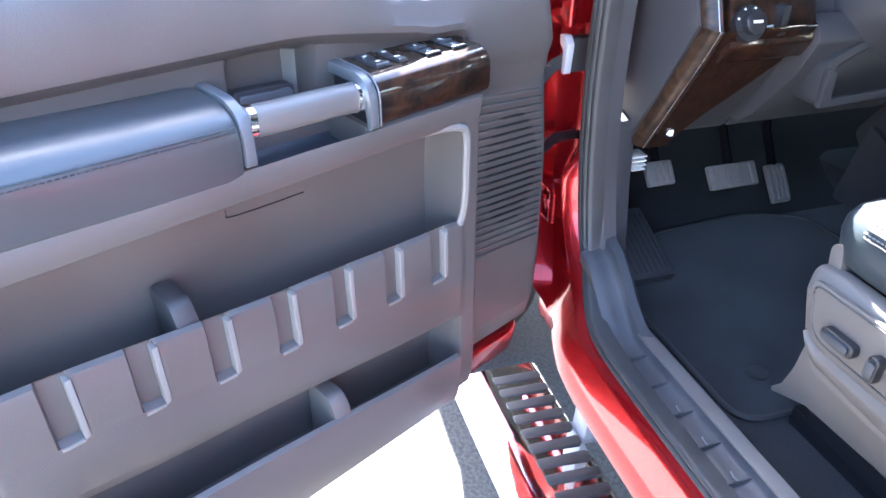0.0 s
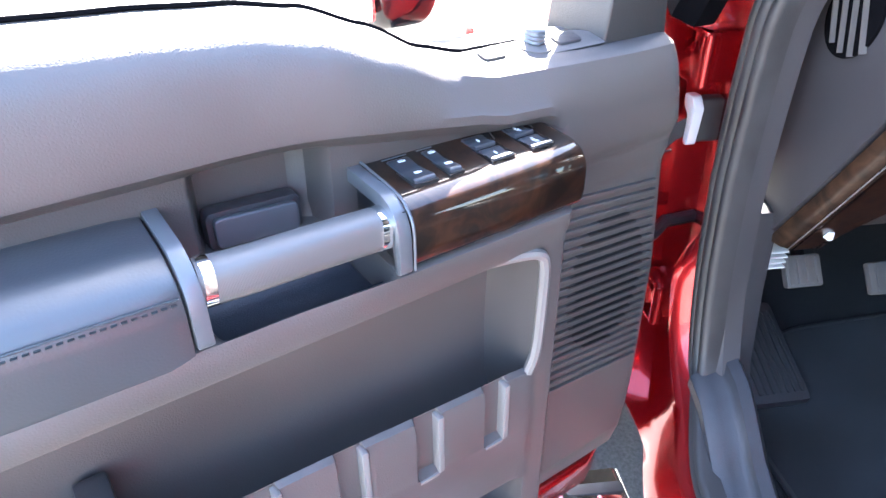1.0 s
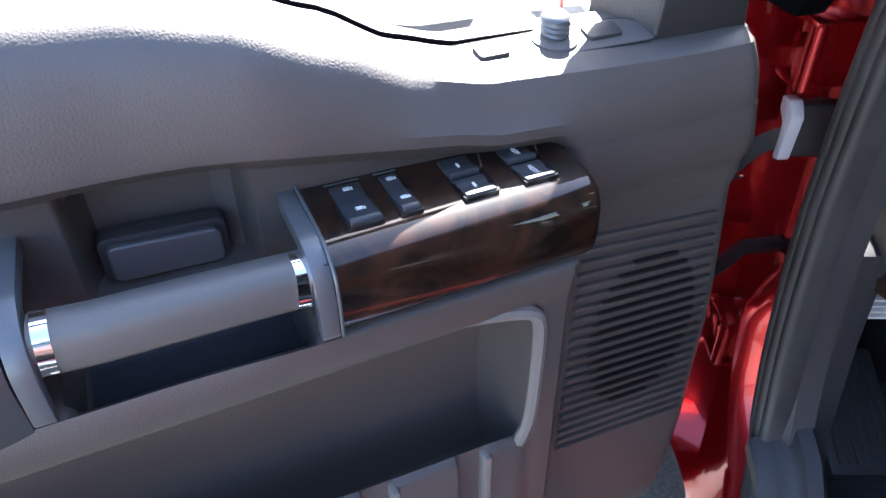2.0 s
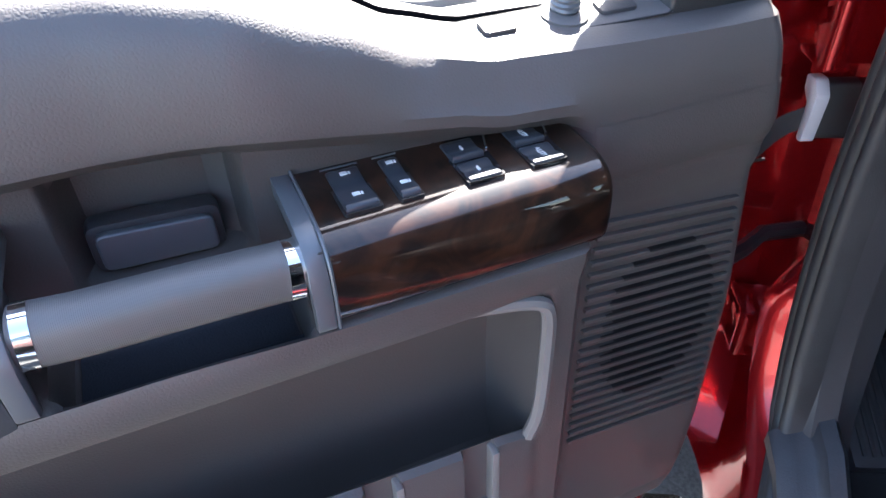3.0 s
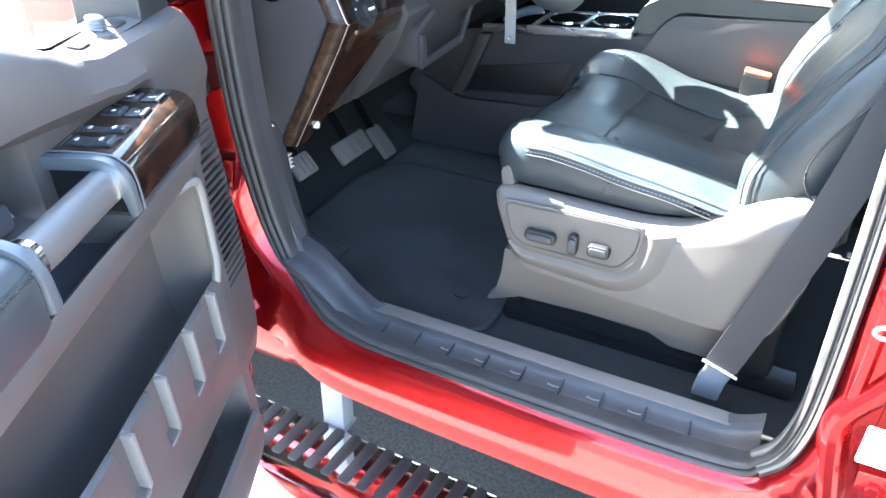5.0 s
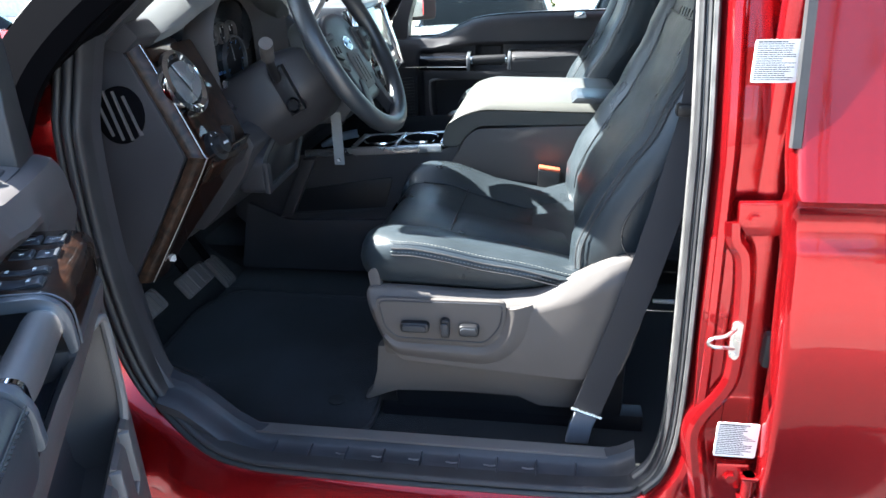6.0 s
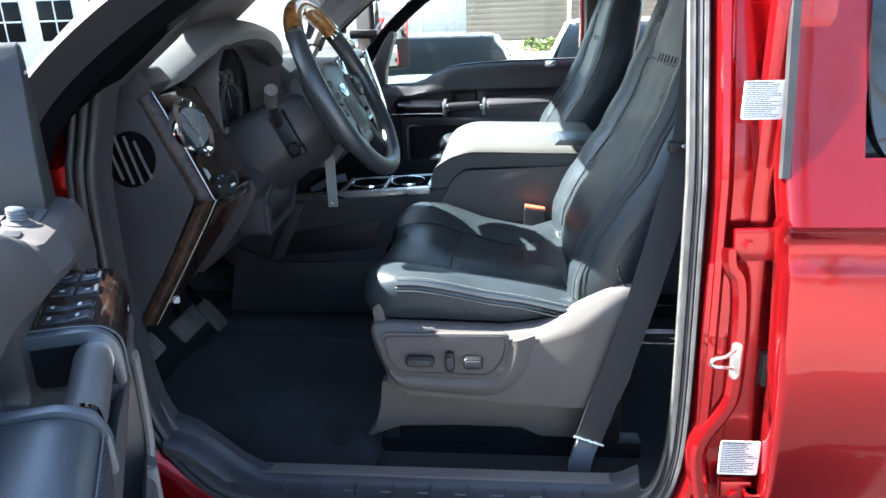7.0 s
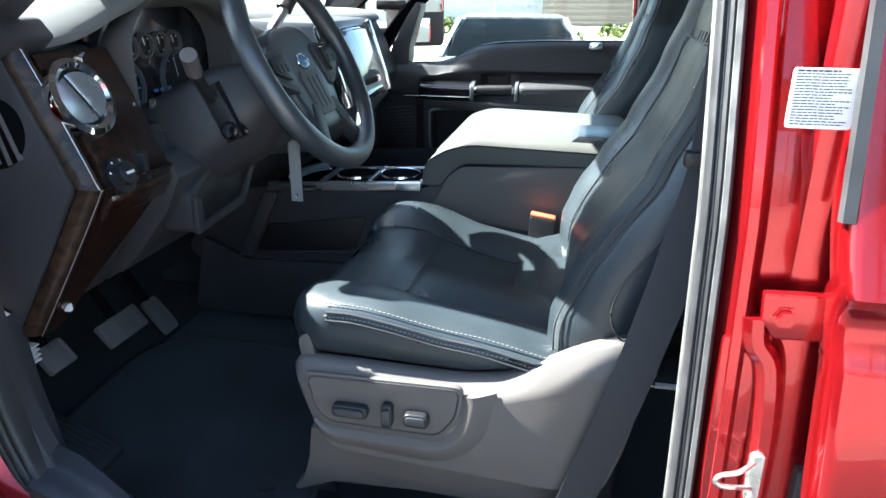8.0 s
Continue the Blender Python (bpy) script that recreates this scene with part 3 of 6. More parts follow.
# kick panel and dead pedal by the front of the opening
kp = [(-.80, .78), (-.83, .86), (-.85, .98), (-.86, 1.10), (-1.20, 1.15), (-1.24, .95), (-1.10, .74), (-.82, .74)]
kick = part("kick_panel", prism(kp, .752, .795, "y", .012), PLASTIC_DK, truck, "dark plastic kick panel")
part("hood_release", box(-.885, -.862, .744, .762, .985, 1.045, .004), BLACK, kick, "black bonnet release lever")
part("release_mark", merge(box(-.8785, -.862, .7495, .7525, .972, .977, 0), box(-.8785, -.862, .7495, .7525, .960, .966, 0)), ICON, kick, "white printed marking")

# plastic sill plate
sill = thing("sill_plate", (-.33, .70, .77), "black plastic sill plate with moulded ribs along the door opening", "sill plate")
SP = [(.668, .762), (.668, .778), (.674, .783), (.690, .786), (.704, .789), (.711, .793), (.716, .802), (.732, .806), (.738, .800), (.742, .780), (.744, .738), (.70, .735)]
sx = [-.80, -.76, -.72, -.68, -.64, -.60, -.4, -.1, -.03, .0, .015, .022]


def sill_lift(x):
    return smooth(-.62, -.80, x) * 0.10 if x < -.62 else smooth(-.03, .04, x) * 0.03


part("plate", loft([[(x, y + (smooth(-.62, -.80, x) * .01 if x < -.62 else 0), z + sill_lift(x)) for y, z in SP] for x in sx]), SCUFF, sill)
part("inner_strip", prism([(.714, .801), (.7345, .8055), (.7355, .8085), (.715, .8045)], -.668, .016, "x", .0006), PLASTIC, sill, "blue-grey edge strip")
for i in range(9):
    x = -.60 + i * .066
    part("rib", box(x - .0012, x + .0012, .672, .711, .782, .7925, .0008), SCUFF, sill)
for i in range(6):
    x = -.477 + i * .065
    part("moulded_nib", tube(spline([(x - .010, .693, .7868), (x, .691, .7872), (x + .010, .693, .7868)], 3), .0016, 6), RIMS, sill, "pale moulded nib")

part("rocker_underside", box(-1.05, 1.2, .72, .82, .56, .66, .02), RED, truck, "red underside of the rocker")

# running board
board = thing("running_board", (-.2, .63, .44), "chrome running board with black rubber treads under the doors", "running board")
RB = [(.515, .375), (.503, .395), (.500, .415), (.506, .432), (.522, .444), (.548, .451), (.578, .453), (.61, .452), (.69, .450), (.705, .444), (.71, .43), (.705, .40)]
part("plate", loft([[(x, y, z) for y, z in RB] for x in (-1.0, -.6, -.2, .2, .6, 1.1)]), CHROME, board, "polished chrome plate", 60)
for i in range(34):
    x = -.97 + i * .042
    part("tread", prism(rounded([(x, .585), (x + .024, .585), (x + .029, .698), (x + .005, .698)], .008, 3), .4475, .4550, "z", .0015), RUBBER, board)
for x in (-.77, .55):
    part("bracket", merge(box(x - .03, x + .03, .675, .75, .436, .446, .004), prism([(.705, .44), (.745, .44), (.765, .70), (.725, .70)], x - .028, x + .028, "x", .006)), GREY_CLIP, board, "grey metal mounting bracket")

# ---- doors ----
# Door space: u from the hinge to the latch, n from the ledge into the cab, z up.
DOOR = Matrix(((.454, .891, 0, -.935), (-.891, .454, 0, .691), (0, 0, 1, 0), (0, 0, 0, 1)))
CREST = [(.12, 1.350), (.20, 1.350), (.40, 1.356), (.45, 1.366), (.50, 1.388), (.557, 1.409), (.61, 1.418), (.68, 1.423), (.8, 1.428), (1.1, 1.432)]


def lip_z(u):
    return curve_at([(.36, 1.070), (.43, 1.078), (.67, 1.092), (.95, 1.116), (1.1, 1.125)], u)


def shelf_lip(u):
    return curve_at([(.34, .850), (.40, .858), (.8, .890), (1.05, .915)], u)


SLOTS = [.430 + i * .0795 for i in range(7)]        # recesses in the map pocket's front wall


def panel_profile(u):
    """The lining's section at u: (n, z) from the window line down to the lower edge."""
    zc = curve_at(CREST, u)
    f = lerp(.072, .130, smooth(.325, .372, u))          # the front level: flush by the loudspeaker, proud behind it
    pk = smooth(.388, .404, u) * (1 - smooth(.985, 1.0, u))   # map pocket
    sh = smooth(.395, .415, u) * (1 - smooth(.985, 1.0, u))   # lower bin
    nk = smooth(.560, .572, u) * (1 - smooth(.654, .668, u))  # handle nook
    cu = smooth(.545, .552, u) * (1 - smooth(.680, .687, u))  # grab cup
    hk = smooth(.36, .60, u)
    zk = min(lerp(1.330, 1.356, hk), zc - .027)
    bk = smooth(.33, .36, u)                              # the hollow behind the armrest
    zl, zs = lip_z(u), shelf_lip(u)
    sl = max(smooth(c - .0015, c + .001, u) * (1 - smooth(c + .0255, c + .028, u)) for c in SLOTS) if pk else 0.0
    zt = zs + .055
    zb = .742
    dn = lerp(.020, .012, smooth(.30, .44, u)) * (1 - smooth(.52, .64, u))      # the hinge end stands prouder
    fl = smooth(.40, .52, u)
    P = [(-.012, zc + lerp(.012, .022, fl)), (.0, zc + lerp(.012, .021, fl)), (.02, zc + lerp(.010, .016, fl)), (.044, zc + lerp(.007, .008, fl)), (.054, zc + .002), (.060, zc - .008),
         (.0645, zc - .020), (lerp(.066, .070, bk), lerp(zc - .035, zk, bk)),
         (lerp(.066, .069, bk), lerp(1.31, zk - .008, bk)),
         (lerp(.066, .060, bk), lerp(1.30, zk - .016, bk)),
         (lerp(lerp(.067, .052, bk), .048, nk), lerp(1.306, 1.335, hk)),
         (lerp(lerp(.067, .049, bk), .014, nk), lerp(1.300, 1.324, hk)),
         (lerp(lerp(.068, .048, bk), .012, nk), 1.275), (lerp(lerp(.068, .050, bk), .020, nk), 1.262),
         (lerp(lerp(.068, .055, bk), .050, cu), lerp(1.256, 1.256, cu)),
         (lerp(lerp(.068, .075, bk), .060, cu), lerp(1.254, 1.222, cu)),
         (lerp(lerp(.069, .10, bk), .108, cu), lerp(1.252, 1.222, cu)),
         (lerp(lerp(.069, .120, bk), .122, cu), lerp(1.250, 1.243, cu)),
         (f - .002, 1.247), (f + .001, 1.240), (f + .001, 1.224), (lerp(f, f - .002, pk), 1.217),
         (lerp(f, f - .012, pk), 1.212), (lerp(f, .066, pk), lerp(1.205, 1.204, pk)), (lerp(f, .062, pk), 1.16), (lerp(f, .060, pk), 1.11),
         (lerp(f, .062, pk), lerp(1.095, 1.03, pk)), (lerp(f, .072, pk), lerp(1.09, 1.012, pk)), (lerp(f, .112, pk), lerp(1.085, 1.014, pk)),
         (lerp(f, .119, pk), lerp(1.08, zl - .006, pk)), (lerp(f, .124, pk), lerp(1.075, zl, pk)), (lerp(f, lerp(.130, .1225, sl), pk), lerp(1.07, zl - .003, pk)),
         (lerp(f, lerp(.133, .1235, sl), pk), lerp(1.065, zl - .010, pk)), (f + lerp(0, lerp(.003, -.0065, sl), pk), lerp(1.055, zl - .073, pk)), (f + lerp(0, .003, pk), lerp(1.05, zl - .0775, pk)), (f + lerp(0, .004, pk), lerp(1.02, zl - .083, pk)), (f + lerp(0, .005, pk), lerp(.99, zl - .095, pk)), (f + lerp(0, .005, pk), .975),
         (f + lerp(0, .001, pk), zt + .012), (lerp(f, f - .004, sh), zt), (lerp(f, .082, sh), zt - .006), (lerp(f, .074, sh), zs - .02), (lerp(f, .076, sh), lerp(zs - .025, zs - .065, sh)),
         (lerp(f, .125, sh), lerp(zs - .03, zs - .068, sh)), (lerp(f, .136, sh), lerp(zs - .035, zs - .006, sh)), (lerp(f, .141, sh), lerp(zs - .04, zs, sh)),
         (lerp(f, .148, sh), lerp(zs - .045, zs - .003, sh)), (lerp(f, .151, sh), lerp(zs - .05, zs - .014, sh)), (f + lerp(.0, .018, sh), .80), (f + lerp(-.006, .008, sh), .765), (f - .025, zb), (.03, zb - .002)]
    return [(n + dn * smooth(1.22, 1.28, z) * smooth(-.01, .05, n), z) for n, z in P]


def edge_u(z):
    return curve_at([(.70, .160), (.76, .135), (.86, .117), (1.06, .120), (1.26, .143), (1.34, .158), (1.45, .166)], z)


def build_door(root, M, near, lining, pod_mat):
    """The lining and all that sits on it, in door space placed by M."""
    us = [.127 + .004 * i for i in range(6)] + [.155 + .0075 * i for i in range(22)]
    us += [.322 + .006 * i for i in range(9)] + [.379 + .0035 * i for i in range(14)] + [.435 + .0125 * i for i in range(9)]
    us += [.543 + .0028 * i for i in range(10)] + [.58 + .0125 * i for i in range(6)] + [.654 + .003 * i for i in range(12)]
    us = sorted(us + [c + d for c in SLOTS for d in (-.0025, -.0008, .0003, .0012, .013, .0252, .0262, .0272, .0285)] + [.70 + .02 * i for i in range(14)])
    us += [.975 + .004 * i for i in range(8)] + [1.03, 1.06, 1.075]
    us = [a for a, b in zip(us, us[1:] + [9]) if b - a > .0006]
    rows = []
    for u in us:
        row = []
        for n, z in panel_profile(u):
            uu = u + (edge_u(z) - .127) * max(0.0, min(1.0, (.31 - u) / .18))
            k = smooth(.165, .127, u)
            row.append((uu, lerp(n, n - .03, k * k), z))
        rows.append(row)
    part("inner_panel", loft(rows, closed=False, caps=False), lining, root, "dark grey grained vinyl door lining", 32, space=M)
    # steel shell
    sh = [(.06, -.11), (1.10, -.10), (1.135, -.05), (1.135, .005), (.21, .005), (.13, -.05)]
    part("shell", prism([(a, b) for a, b in sh], .700, 1.32, "z", .012, 3), RED, root, "ruby red painted steel door shell", space=M)
    if near:
        part("lower_edge", prism([(.12, -.09), (1.12, -.08), (1.12, .062), (.20, .062), (.16, .045)], .690, .742, "z", .012, 3), RED, root, space=M)
    else:
        part("lower_edge", box(.10, 1.12, -.09, .06, .69, .742, .01), RED, root, space=M)
    # window ledge outer half and frame
    led = [[(u, -.075, curve_at(CREST, u) - .045), (u, -.066, curve_at(CREST, u) - .004), (u, -.048, curve_at(CREST, u) + .006), (u, -.030, curve_at(CREST, u) + .004), (u, -.026, curve_at(CREST, u) - .03)] for u in us]
    part("belt_strip", loft(led, closed=False, caps=False), RUBBER, root, "black rubber window seal", space=M)
    part("ledge_seal", tube([(u, .014, curve_at(CREST, u) + lerp(.0115, .0185, smooth(.40, .52, u))) for u in us if u > .262], .0024, 6), BLACK_MATT, root, "thin black inner window seal", space=M)
    fr = spline([(.135, -.045, 1.34), (.195, -.04, 1.44), (.31, -.03, 1.57), (.47, -.005, 1.70), (.66, .02, 1.79), (.90, .035, 1.83), (1.08, .03, 1.82), (1.12, .01, 1.74), (1.125, -.03, 1.5), (1.125, -.05, 1.34)], 6)
    part("window_frame", sweep(fr, [(-.022, -.02), (.022, -.02), (.026, .0), (.018, .02), (-.018, .02)], up=(0, 1, 0)), BLACK_MATT, root, "black window frame", space=M)
    sail = [(.215, 1.345), (.295, 1.360), (.302, 1.43), (.325, 1.50), (.345, 1.56), (.330, 1.575), (.29, 1.52), (.240, 1.43)]
    post = [(.168, 1.340), (.262, 1.345), (.252, 1.42), (.225, 1.52), (.205, 1.560), (.182, 1.553), (.172, 1.48), (.176, 1.42)]
    if near:
        sp = part("sail_panel", prism(rounded(post, .010), -.03, .052, "y", .014, 3), SAIL_DK, root, "dark sail panel with tweeter", space=M)
        part("brand_bar", box(.188, .206, .0522, .0530, 1.520, 1.524, 0), ICON, sp, space=M)
    else:
        part("sail_panel", prism(rounded(sail, .014), -.03, .056, "y", .010, 3), PLASTIC_DK, root, "dark sail panel", space=M)
    # pull handle between two arches
    for a, b in ((.536, .547), (.689, .700)):
        arch = rounded([(.044, 1.3125), (.112, 1.3095), (.127, 1.302), (.1350, 1.286), (.1352, 1.250), (.127, 1.247), (.123, 1.282), (.108, 1.297), (.044, 1.300)], .008, 3)
        if a > .6:
            arch = rounded([(.028, 1.318), (.104, 1.315), (.124, 1.305), (.1335, 1.287), (.1345, 1.252), (.125, 1.250), (.122, 1.28), (.114, 1.296), (.10, 1.304), (.028, 1.306)], .008, 3)
        part("arch", prism(arch, a, b, "x", .003), BEZEL, root, "satin blue-grey arch bezel", space=M)
    part("arch_web", prism([(.046, 1.222), (.124, 1.226), (.128, 1.30), (.046, 1.306)], .5345, .5395, "x", .001), BLACK, root, space=M)
    gp = [(.549, .111, 1.281), (.575, .112, 1.283), (.62, .113, 1.285), (.66, .113, 1.286), (.688, .111, 1.287)]
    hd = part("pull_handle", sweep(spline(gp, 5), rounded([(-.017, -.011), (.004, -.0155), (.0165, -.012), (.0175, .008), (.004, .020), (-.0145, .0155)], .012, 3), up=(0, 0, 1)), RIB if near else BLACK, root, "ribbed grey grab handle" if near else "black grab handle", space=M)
    for a, z in ((.5485, 1.2812), (.6795, 1.2868)):
        ring = rounded([(-.0177, -.0117), (.0042, -.0163), (.0173, -.0128), (.0183, .0084), (.0042, .0208), (-.0152, .0162)], .012, 3)
        part("chrome_ring", sweep([(a, .1115, z), (a + .0078, .1117, z + .0007)], ring, up=(0, 0, 1)), CHROME, hd, "bright chrome collar", space=M)
    part("cup_liner", loft([[(u, n, z) for n, z in ((.0525, 1.252), (.0545, 1.236), (.062, 1.2262), (.075, 1.2245), (.100, 1.2245), (.1115, 1.2275), (.1185, 1.2395), (.1175, 1.2205), (.05, 1.2205))] for u in (.5535, .556, .62, .676, .6785)]), CUP, root, "dark blue-black moulded cup", 50, space=M)
    # door release in its nook
    rel = part("release_surround", prism(rounded([(.578, 1.256), (.656, 1.259), (.656, 1.293), (.578, 1.289)], .008), .018, .034, "y", .003), PLASTIC_DK, root, "dark release surround", space=M)
    part("release_lever", prism(rounded([(.583, 1.260), (.651, 1.263), (.651, 1.289), (.583, 1.285)], .006), .034, .040, "y", .002, 3), BEZEL, rel, "grey door release lever", space=M)
    # padded armrest
    rr = []
    for u in (.702, .706, .72, .80, .90, 1.0, 1.05, 1.06):
        k = 1 - .03 * smooth(.712, .702, u)
        lift = .010 * smooth(.70, 1.0, u)
        rr.append([(u, n if n < .06 else .05 + (n - .05) * k, 1.235 + (z - 1.235) * (k if z > 1.28 else 1) + lift) for n, z in
                   rounded([(.040, 1.232), (.130, 1.234), (.1335, 1.286), (.124, 1.304), (.102, 1.3135), (.040, 1.317)], .012, 4)])
    # far armrest takes a darker plastic, its dimmer light put into the colour
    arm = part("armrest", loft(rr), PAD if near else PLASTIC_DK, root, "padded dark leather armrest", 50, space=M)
    part("seam", tube([(.704, .1312, 1.2945), (.8, .1314, 1.297), (1.05, .1316, 1.304)], .0010, 6), LEATHER, arm, space=M)
    for i in range(60 if near else 0):
        u = .706 + i * .0058
        part("stitch", box(u, u + .0036, .1305, .1330, 1.2903 + (u - .7) * .024, 1.2910 + (u - .7) * .024, 0), LEATHER, arm, space=M)
    # burl switch pod
    pod = []
    for u in (.3475, .3480, .3495, .352, .355, .358, .40, .45, .50, .531, .5335):
        k = math.sqrt(max(0.0, 1 - ((.358 - min(u, .358)) / .0108) ** 2))
        pod.append([(u, lerp(n * .84, n, k), z if z < 1.27 else lerp(z - .008, z, k)) for n, z in
                    rounded([(.046, 1.25), (.131, 1.251), (.1345, 1.262), (.1345, 1.289), (.1285, 1.3005), (.115, 1.3066), (.046, 1.312)], .006, 4)])
    wood = part("switch_pod", loft(pod), pod_mat, root, "lacquered switch pod of dark burl" if near else "gloss black switch pod", 50, space=M)
    part("pod_edge", sweep(spline([(.535, .05, 1.314), (.535, .11, 1.309), (.535, .127, 1.302), (.535, .136, 1.287), (.535, .1365, 1.252)], 4), circle(.0012, 6), up=(1, 0, 0)), BEZEL, wood, space=M)
    def top_at(n):
        return 1.3120 - (n - .046) * .0781

    for u0, u1 in ((.4965, .5165), (.4715, .4835)) if near else ():
        c = (u0 + u1) / 2
        prof = rounded([(.066, top_at(.066) - .004), (.111, top_at(.111) - .004), (.111, top_at(.111) + .0055), (.104, top_at(.104) + .0045), (.088, top_at(.088) + .0008), (.068, top_at(.068) + .0022)], .003, 2)
        part("switch_gap", prism(rounded([(u0 - .0016, .0645), (u1 + .0016, .0645), (u1 + .0016, .1126), (u0 - .0016, .1126)], .0025), top_at(.0885) - .004, top_at(.0885) + .0002, "z"), BLACK, wood, space=M)
        sw = part("switch", prism(prof, u0, u1, "x", .0016, 2), SWITCH, wood, "blue-grey rocker switch", space=M)
        part("edge_glint", tube([(u0 - .0016, .0640, top_at(.064) + .0004), (u1 + .0016, .0640, top_at(.064) + .0004)], .0006, 5), BEZEL, sw, space=M)
        for n in (.074, .0985):
            z = top_at(n) + (.0018 if n < .09 else .0036)
            part("icon", merge(box(c - .0022, c + .0022, n - .0016, n + .0016, z - .001, z + .0004, 0), box(c - .0038, c - .0028, n - .0010, n + .0016, z - .001, z + .0004, 0)), ICON, sw, space=M)
    for u0 in (.4205, .3775) if near else ():
        w = .0215
        part("switch_well", prism(rounded([(u0 - .006, .0635), (u0 + w + .0015, .0635), (u0 + w + .0015, .1135), (u0 - .002, .1135)], .0025), top_at(.0885) - .004, top_at(.0885) + .0003, "z"), GLOSS_BLACK, wood, "black switch well", space=M)
        part("well_trim", tube(spline([(u0 + w + .003, .0625, top_at(.0625) + .0008), (u0 + .004, .0618, top_at(.062) + .0008), (u0 - .0105, .0622, top_at(.062) + .0008), (u0 - .0085, .070, top_at(.07) + .0008), (u0 - .0045, .082, top_at(.082) + .0008)], 5), .0007, 5), CHROME, wood, "thin bright well edge", space=M)
        for v in (.0665, .0905):
            za = top_at(v + .011)
            prof = rounded([(v, za - .004), (v + .0225, za - .004), (v + .0225, za + .0036), (v + .012, za + .0012), (v + .001, za + .0030)], .0022, 2)
            sw = part("window_switch", prism(prof, u0, u0 + w, "x", .0015, 2), SWITCH, wood, "blue-grey window switch", space=M)
            if u0 > .40:
                part("icon", box(u0 + w / 2 - .0006, u0 + w / 2 + .0006, v + .009, v + .0135, za + .0005, za + .0026, 0), ICON, sw, space=M)
            else:
                part("icon", text_mesh("AUTO", .0052, Matrix.Translation((u0 + w / 2, v + .012, za + .0020)) @ Matrix.Rotation(radians(90), 4, 'Z'), .0003), ICON, sw, space=M)
    part("pod_glint", tube([(.3535, .070, 1.3030), (.3528, .090, 1.3010), (.3535, .100, 1.2995)], .0007, 5), BEZEL, wood, space=M)
    # map pocket: recessed slots with raised rims in the front wall
    for u in SLOTS:
        zt = lip_z(u) - .004
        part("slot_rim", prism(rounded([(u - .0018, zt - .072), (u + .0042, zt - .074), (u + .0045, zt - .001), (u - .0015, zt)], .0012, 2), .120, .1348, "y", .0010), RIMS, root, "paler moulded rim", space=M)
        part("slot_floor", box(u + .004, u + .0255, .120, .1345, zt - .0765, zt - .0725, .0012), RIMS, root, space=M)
    part("pocket_divider", prism(rounded([(.064, 1.02), (.124, 1.02), (.124, 1.10), (.11, 1.125), (.064, 1.128)], .01), .775, .800, "x", .004), PLASTIC_DK, root, "moulded pocket divider", space=M)
    # light on the pocket's wall edge, put into a pale tube
    part("pocket_rim", sweep(spline([(.400, .127, 1.070), (.393, .1295, 1.10), (.391, .130, 1.16), (.392, .130, 1.20), (.402, .129, 1.213), (.43, .124, 1.217), (.46, .118, 1.217)], 5), circle(.0055, 8), up=(0, 1, 0)), RIMS, root, "rounded pocket rim, coloured pale as its lit edge", space=M)
    part("bin_divider", prism(rounded([(.078, .80), (.142, .80), (.144, .885), (.13, .905), (.08, .905)], .01), .615, .640, "x", .004), PLASTIC, root, "moulded bin divider", space=M)
    part("panel_seam", tube(spline([(.70, .063, 1.200), (.70, .063, 1.175), (.69, .063, 1.168), (.60, .063, 1.166)], 4), .0011, 5), BLACK, root, space=M)
    # loudspeaker grille: slats and the openings between them
    part("grille_seam", tube([(.152, .0715, 1.228), (.24, .0728, 1.236), (.322, .0745, 1.243)], .0014, 5), BLACK, root, space=M)
    N = 22
    for i in range(N):
        z = .935 + i * .0125
        a, b = edge_u(z) + .036, .318 - .004 * smooth(1.15, 1.22, z)
        r = part("grille_slat", prism([(a, z - .0022), (b, z + .0135), (b, z + .0185), (a, z + .0028)], .069, .0765, "y", .0022), lining, root, space=M)
        zz = z + .0125
        d = (zz - 1.085) / .095
        if abs(d) < 1:
            hw = .062 * math.sqrt(1 - d * d)
            for s0, s1 in ((-hw, hw),):
                if s1 - s0 > .006:
                    c = .236
                    z0, z1 = zz - .0036 + (c + s0 - .24) * .088, zz - .0036 + (c + s1 - .24) * .088
                    part("grille_slot", prism([(c + s0, z0), (c + s1, z1), (c + s1, z1 + .0024), (c + s0, z0 + .0024)], .0715, .0764, "y"), BLACK, root, space=M)


door = thing("driver_door", None, "driver door standing open, dark vinyl lining in a red steel shell", "car door", m=DOOR.copy())
build_door(door, DOOR, True, VINYL, WOOD)
# mirror controls on the ledge
PLATE = DOOR @ Matrix(((1, 0, 0, 0), (0, 1, 0, 0), (0, -.19, 1, .0108), (0, 0, 0, 1)))        # the ledge falls towards the cab
cp = part("control_plate", prism(rounded([(.257, .0545), (.400, .0500), (.421, .034), (.414, .0195), (.272, .0195), (.257, .028)], .010), 1.3560, 1.3612, "z", .0010), PLASTIC, door, "grey mirror control plate", space=PLATE)
part("plate_edge", tube([(x, y, 1.3606) for x, y in rounded([(.2565, .0550), (.4003, .0505), (.4217, .0343), (.4145, .0190), (.2717, .0190), (.2565, .0278)], .010)], .0007, 5, loop=True), BLACK, cp, space=PLATE)
part("knob_base", lathe([(.001, 0), (.0165, 0), (.0165, .0022), (.0115, .0045), (.001, .0045)], 24, Matrix.Translation((.334, .034, 1.3605))), PLASTIC, cp, space=PLATE)
